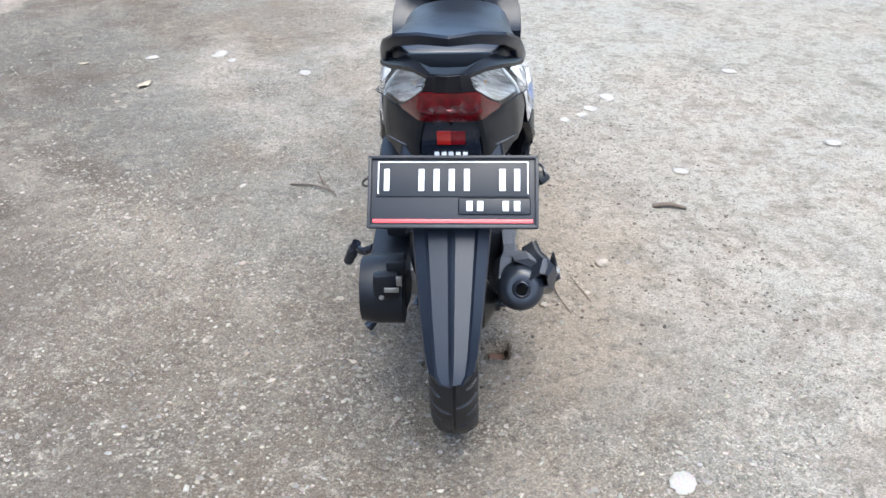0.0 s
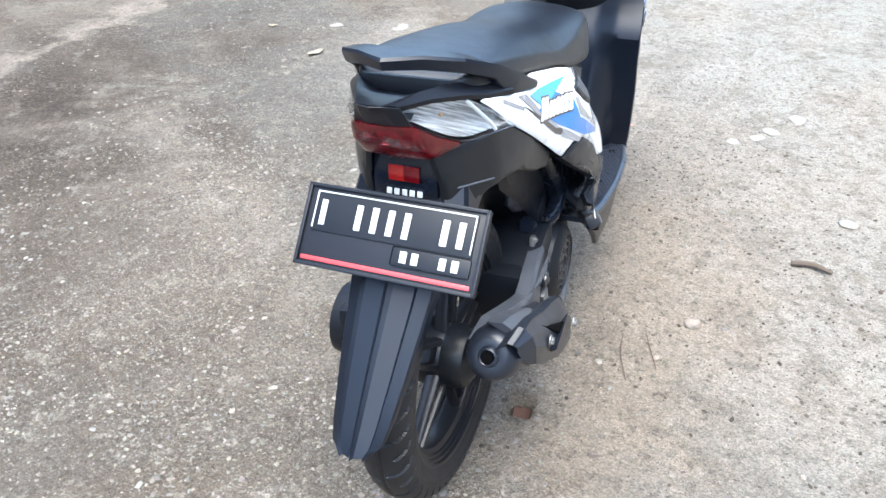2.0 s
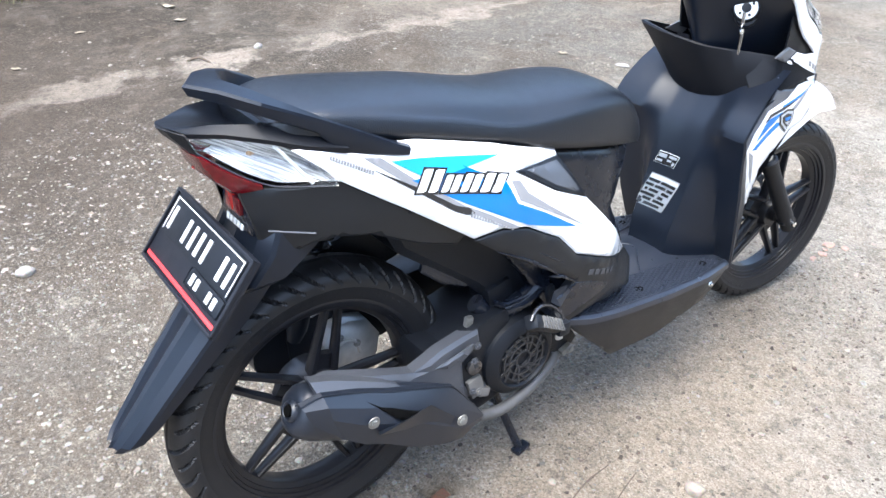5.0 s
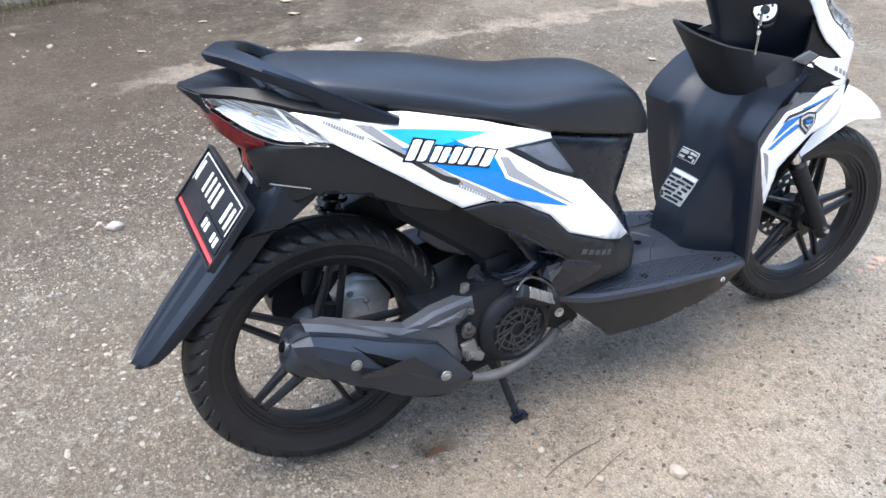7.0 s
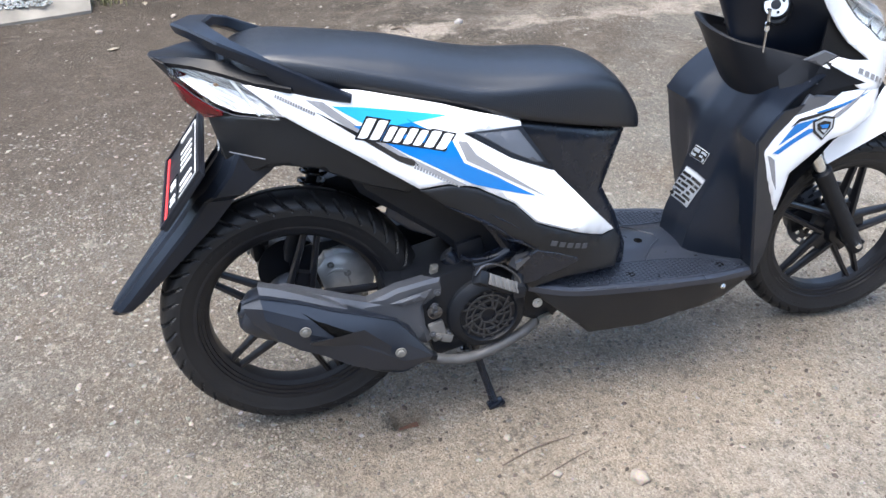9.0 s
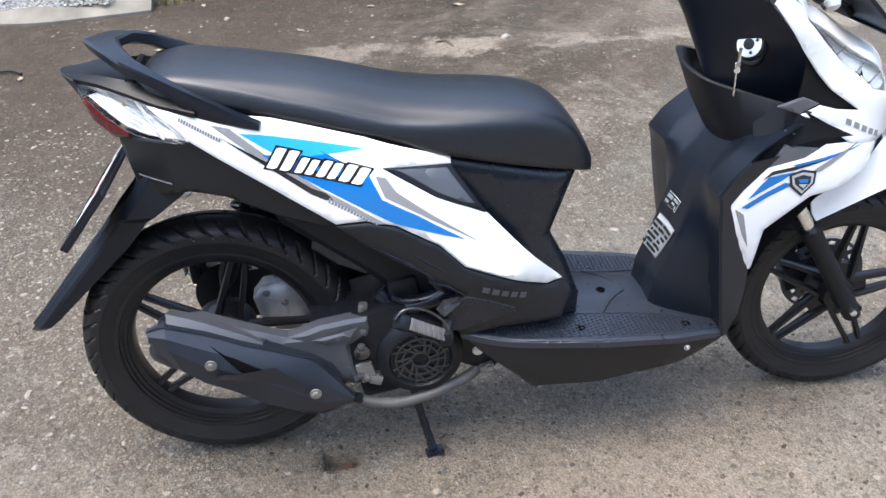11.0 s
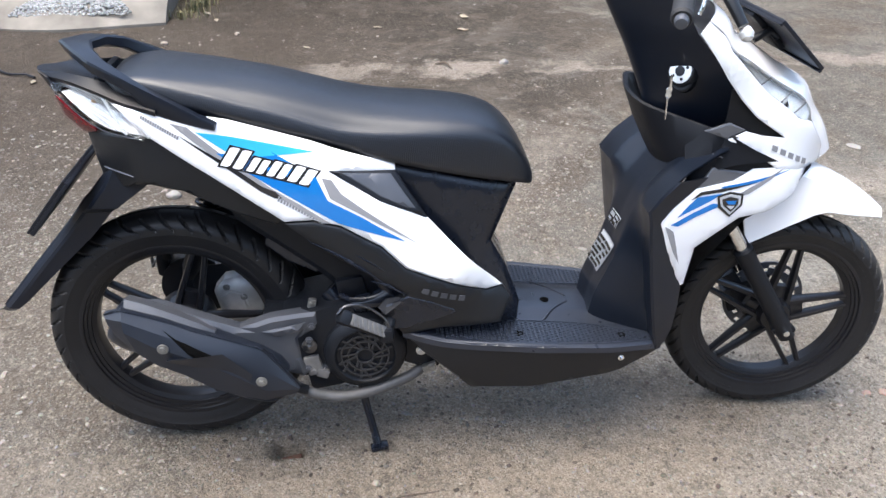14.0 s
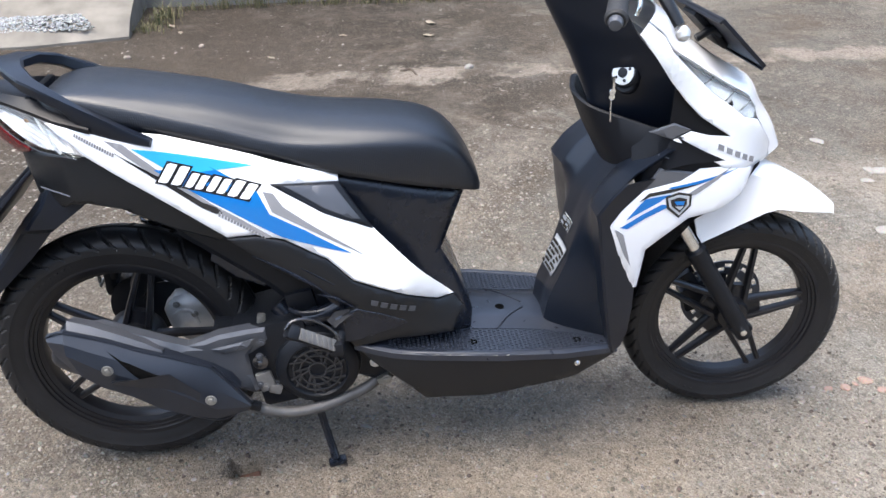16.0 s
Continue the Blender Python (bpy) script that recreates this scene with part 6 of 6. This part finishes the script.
scatter("gravel", 24000, -2.2, 1.7, -1.3, 2.6, .0025, .008, GRIT, "fine grey and pale gravel pressed into the yard", 5)
scatter("gravel", 5000, -4.4, 2.2, -2.2, 4.6, .004, .011, GRIT, "scattered pale gravel over the bare yard", 8)
def fine_grit(count, x0, x1, y0, y1, seed):
    """Coarse sand and small grit lying loose, thicker in drifts, as one object."""
    rs = np.random.RandomState(seed)
    p = np.c_[rs.uniform(x0, x1, count), rs.uniform(y0, y1, count)]
    keep = np.array([noise.noise((x * 2.3, y * 2.3, 4.4)) for x, y in p]) > rs.uniform(-.6, .4, count)
    keep &= np.array([stoniness(x, y) for x, y in p]) > rs.rand(count)
    p = p[keep]
    n = len(p)
    r = .0014 * (.0048 / .0014) ** (rs.rand(n) ** 2)
    v = ICO_V[None] * (1 + .2 * rs.randn(n, 12, 1)) * r[:, None, None] * np.array([1.15, .95, .65])
    h = np.array([ground_height(x, y) for x, y in p])
    v = v + np.c_[p, h + r * .2][:, None, :]
    f = ICO_F[None] + 12 * np.arange(n)[:, None, None]
    me = bpy.data.meshes.new("grit")
    me.from_pydata(v.reshape(-1, 3).tolist(), [], f.reshape(-1, 3).tolist())
    me.materials.append(GRIT)
    return tagged(new("grit", me), "coarse sand and small grit loose on the yard", "grit", kind="stuff")


fine_grit(70000, -1.2, 1.5, -1.1, 2.3, 21)
scatter("chippings", 5600, -2.3, .95, -1.5, .75, .0026, .0085, CHIP, "pale angular stone chips pressed into the darker ground", 31, .38)
scatter("chippings", 2000, -.2, 1.5, .3, 2.2, .003, .009, CHIP, "few pale stone chips on the sandy soil", 37, .4)
scatter("soil_crumbs", 2300, -.25, .95, .05, 1.75, .002, .0065, CLOD, "dark crumbs of damp soil round the stand", 43, .6)
scatter("chippings", 700, -1.8, 1.5, -1.2, 2.4, .006, .012, EARTH_STONE, "flat stone chips trodden into the ground", 11, .3)


def stone(x, y, r, mat=PALE, label="small pale stone lying on the gravel", seed=1, flat=.7, name="stone", group="loose stones"):
    bm = bmesh.new()
    bmesh.ops.create_icosphere(bm, subdivisions=3, radius=1)
    for v in bm.verts:
        k = 1 + .28 * noise.noise(v.co * 1.3 + Vector((seed * 3.7, 0, 0))) + .10 * noise.noise(v.co * 4 + Vector((0, seed, 0)))
        v.co = Vector((v.co.x * r * 1.2 * k, v.co.y * r * k, v.co.z * r * flat * k))
    ob = part(name, bm, mat, None, "", 60)
    ob.matrix_basis = Matrix.Translation((x, y, ground_height(x, y) + r * flat * .5)) @ pose(0, 0, 0, 0, 0, seed * 67)
    return tagged(ob, label, "stone", group)


for i, (x, y, r) in enumerate(((-1.258, -.293, .022), (-2.74, 1.14, .021), (.414, .622, .017), (.355, .463, .009), (.228, .396, .009), (-3.40, -.31, .016), (-3.229, -.689, .016), (-2.69, -.18, .014))):
    stone(x, y, r, PALE if i < 2 else EARTH_STONE, "small pale stone lying on the gravel" if i < 2 else "small earth-coloured stone on the gravel", i + 1)
for i, (x, y, r) in enumerate(((.611, 1.995, .032), (.522, 1.859, .028), (.48, 1.79, .022), (.404, 1.73, .022), (.78, 1.273, .024), (.475, -.245, .026), (-.749, 2.245, .028), (-1.213, 2.463, .022), (-1.123, 2.40, .020), (1.224, 2.358, .03),
                               (-1.511, 2.409, .026), (-1.2, 2.5, .03), (1.42, 1.56, .03))):
    stone(x, y, r, PALE, "flat pale stone set in the trodden ground", i + 20, .22, "flat_stone", "flat stones in the yard")


def leaf(x, y, size, turn, seed):
    bm = bmesh.new()
    rows = []
    for t in np.linspace(0, 1, 9):
        w = size * .24 * math.sin(math.pi * min(1, t * .94 + .06)) ** .8
        rows.append([Vector((size * (t - .5), w * a, size * (.10 * (abs(a) - .2) + .10 * (t - .5) ** 2 + .03 * math.sin(9 * t + seed)))) for a in (-1, -.5, 0, .5, 1)])
    bm = loft(rows, cap=False, closed=False)
    bmesh.ops.recalc_face_normals(bm, faces=bm.faces)
    bmesh.ops.solidify(bm, geom=list(bm.faces), thickness=.0012)
    ob = part("leaf", bm, LEAF)
    ob.matrix_basis = Matrix.Translation((x, y, ground_height(x, y) + .004)) @ pose(0, 0, 0, 0, 0, turn)
    return tagged(ob, "dry curled leaf lying on the ground", "leaf", "dry leaves")


for i, (x, y, sz, tn) in enumerate(((-1.425, 2.04, .085, 66), (-1.80, 2.30, .05, 20), (-3.892, -.55, .07, 40), (-3.72, -.47, .06, 10), (-2.0, .70, .05, 90), (-3.4, 1.0, .07, 60), (-3.68, 1.04, .09, 30), (-2.6, -1.2, .05, 0), (-3.1, .1, .05, 50), (-2.9, -.6, .06, 110), (-3.5, .5, .05, 75))):
    leaf(x, y, sz, tn, i)


def twig(points, r, label="thin dry twig lying on the gravel"):
    ob = part("twig", tube(points, [r, r * 1.1, r * .7][:len(points)] if len(points) == 3 else r, 7, 4), TWIG)
    return tagged(ob, label, "twig", "twigs")


twig([(.630, .994, .006), (.685, .998, .010), (.738, .980, .006)], .0075, "short brown stick lying on the pale ground")
twig([(-.52, 1.20, .004), (-.49, 1.12, .008), (-.43, 1.02, .004)], .003)
twig([(-.60, 1.10, .004), (-.52, 1.09, .007), (-.44, 1.05, .004)], .003)
twig([(.30, .36, .004), (.27, .45, .006), (.26, .53, .004)], .0016)
twig([(.36, .42, .004), (.33, .50, .006), (.31, .56, .004)], .0013)
twig([(-2.75, .78, .004), (-2.72, .83, .02), (-2.66, .86, .004)], .006)
wire = part("wire", tube([(-3.17, -1.60, .01), (-3.01, -1.54, .02), (-2.81, -1.44, .015), (-2.724, -1.354, .01), (-2.70, -1.264, .012), (-2.66, -1.21, .008)], .006, 8), BLACK)
tagged(wire, "short bent black cable lying on the bare soil", "cable")

# broken brick in its pit, and crumbs of brick by the front wheel
pit = part("brick_piece", join(box((.040, .046, .016), pose(.098, .206, -.044, 8, 3, 6), .003), box((.022, .018, .010), pose(.110, .180, -.043, 0, 8, 30), .003)), BRICK)
tagged(pit, "broken reddish brick at the bottom of a small pit", "brick")
for i, (x, y, r) in enumerate(((.02, 1.623, .014), (.022, 1.667, .017), (.001, 1.732, .022), (.043, 1.752, .016), (.01, 1.70, .010))):
    stone(x, y, r * .72, CRUMB, "crumb of weathered red brick on the ground", i + 50, .3, "brick_crumb", "brick crumbs")


# ---------------------------------------------------------------- ramp and wall at the far edge
def ramp():
    base = [(-3.60, -1.83), (-3.53, -1.39), (-3.58, -1.05), (-3.66, -.76)]
    top = [(-4.75, -2.05), (-4.75, -1.6), (-4.75, -1.1), (-4.75, -.80)]
    rows = []
    for t in np.linspace(0, 1, 14):
        rows.append([Vector((a[0] + (b[0] - a[0]) * t, a[1] + (b[1] - a[1]) * t, .012 + .05 * min(1, t * 8) + .27 * t + .006 * noise.noise((i * 1.7, t * 9, 2)))) for i, (a, b) in enumerate(zip(base, top))])
    rows = [smooth_path(r, 6) for r in rows]
    foot = [Vector((p.x, p.y, -.05)) for p in rows[0]]
    bm = loft([foot] + rows, cap=False, closed=False)
    side = [r[-1] for r in [foot] + rows]
    other = [r[0] for r in [foot] + rows]
    for line in (side, other):
        a = [bm.verts.new(p) for p in line[1:]]
        b = [bm.verts.new((p.x, p.y, -.05)) for p in line[1:]]
        for i in range(len(a) - 1):
            bm.faces.new([a[i], a[i + 1], b[i + 1], b[i]])
    return bm


rp = part("ramp", ramp(), CONCRETE)
tagged(rp, "rough bare concrete ramp at the edge of the yard", "ramp", kind="structure")
rs = np.random.RandomState(3)
vs, fs = [], []
for k in range(900):
    u, v = rs.rand(), rs.rand()
    y = -1.66 + .72 * u + .22 * v * (.5 - u)
    x = -3.64 - .16 * v
    t = (-3.55 - x) / 1.2
    z = .016 + .05 * min(1, t * 8) + .27 * t
    sc = np.array([rs.uniform(.006, .011), rs.uniform(.006, .011), .006])
    fs.append(ICO_F + 12 * len(vs))
    vs.append(ICO_V * sc * (1 + .2 * rs.randn(12, 1)) + np.array([x, y, z]))
me = bpy.data.meshes.new("pebble_inlay")
me.from_pydata(np.concatenate(vs).tolist(), [], np.concatenate(fs).tolist())
me.materials.append(stone_material("washed_pebbles", (0.20, 0.21, 0.21), (0.50, 0.51, 0.50)))
tagged(new("pebble_inlay", me), "pale washed pebbles set in the concrete ramp", "pebbles", kind="stuff")

# the unseen height above the foot is added to block low sky reflections
wall = part("wall_far", box((.16, 2.4, 3.0), Matrix.Translation((-4.50, .05 - .55, 1.45)), .01), PLASTER)
tagged(wall, "weathered pale plaster wall base", "wall", kind="structure")


def tuft(x, y, n, h, seed):
    r = random.Random(seed)
    bm = bmesh.new()
    for k in range(n):
        a, l = r.uniform(0, math.tau), h * r.uniform(.5, 1.1)
        bx, by = x + r.gauss(0, .03), y + r.gauss(0, .05)
        d = Vector((math.cos(a), math.sin(a), 0))
        w = d.cross(Vector((0, 0, 1))) * .0025
        p = [Vector((bx, by, 0)), Vector((bx, by, l * .6)) + d * l * .2, Vector((bx, by, l * .85)) + d * l * .6]
        q = [bm.verts.new(p[0] - w), bm.verts.new(p[0] + w), bm.verts.new(p[1] + w), bm.verts.new(p[1] - w), bm.verts.new(p[2])]
        bm.faces.new(q[:4])
        bm.faces.new([q[3], q[2], q[4]])
    ob = part("grass_tuft", bm, GRASS)
    return tagged(ob, "tuft of dry yellowing grass by the wall foot", "grass", "grass tufts")


for i, (x, y) in enumerate(((-3.80, -.66), (-3.95, -.62), (-4.10, -.60), (-4.3, -.45), (-4.33, -.25), (-4.32, -.05), (-4.36, .2), (-4.34, .45), (-4.3, .7), (-4.28, .9), (-4.27, 1.1), (-4.3, 1.3))):
    tuft(x, y, 60, .07 + .03 * (i % 3), i)


# ---------------------------------------------------------------- plain walls that close the yard, added out of sight to darken low reflections
UNSEEN_WALL = stone_material("unseen_dark_wall", (0.12, 0.115, 0.10), (0.17, 0.165, 0.145))
for name, size, place in (("wall_east", (.2, 20.4, 4.2), (8.1, 1.5, 2.1)), ("wall_north", (15.8, .2, 2.2), (.1, 11.6, 1.1)), ("wall_south", (15.8, .2, 2.2), (.1, -8.6, 1.1)), ("wall_west", (.2, 20.0, 4.6), (-7.7, 1.5, 2.3))):
    part(name, box(size, Matrix.Translation(place), .01), UNSEEN_WALL, None)
    tagged(bpy.data.objects[name], "plain dark wall added out of sight to darken low reflections", "wall", kind="structure")
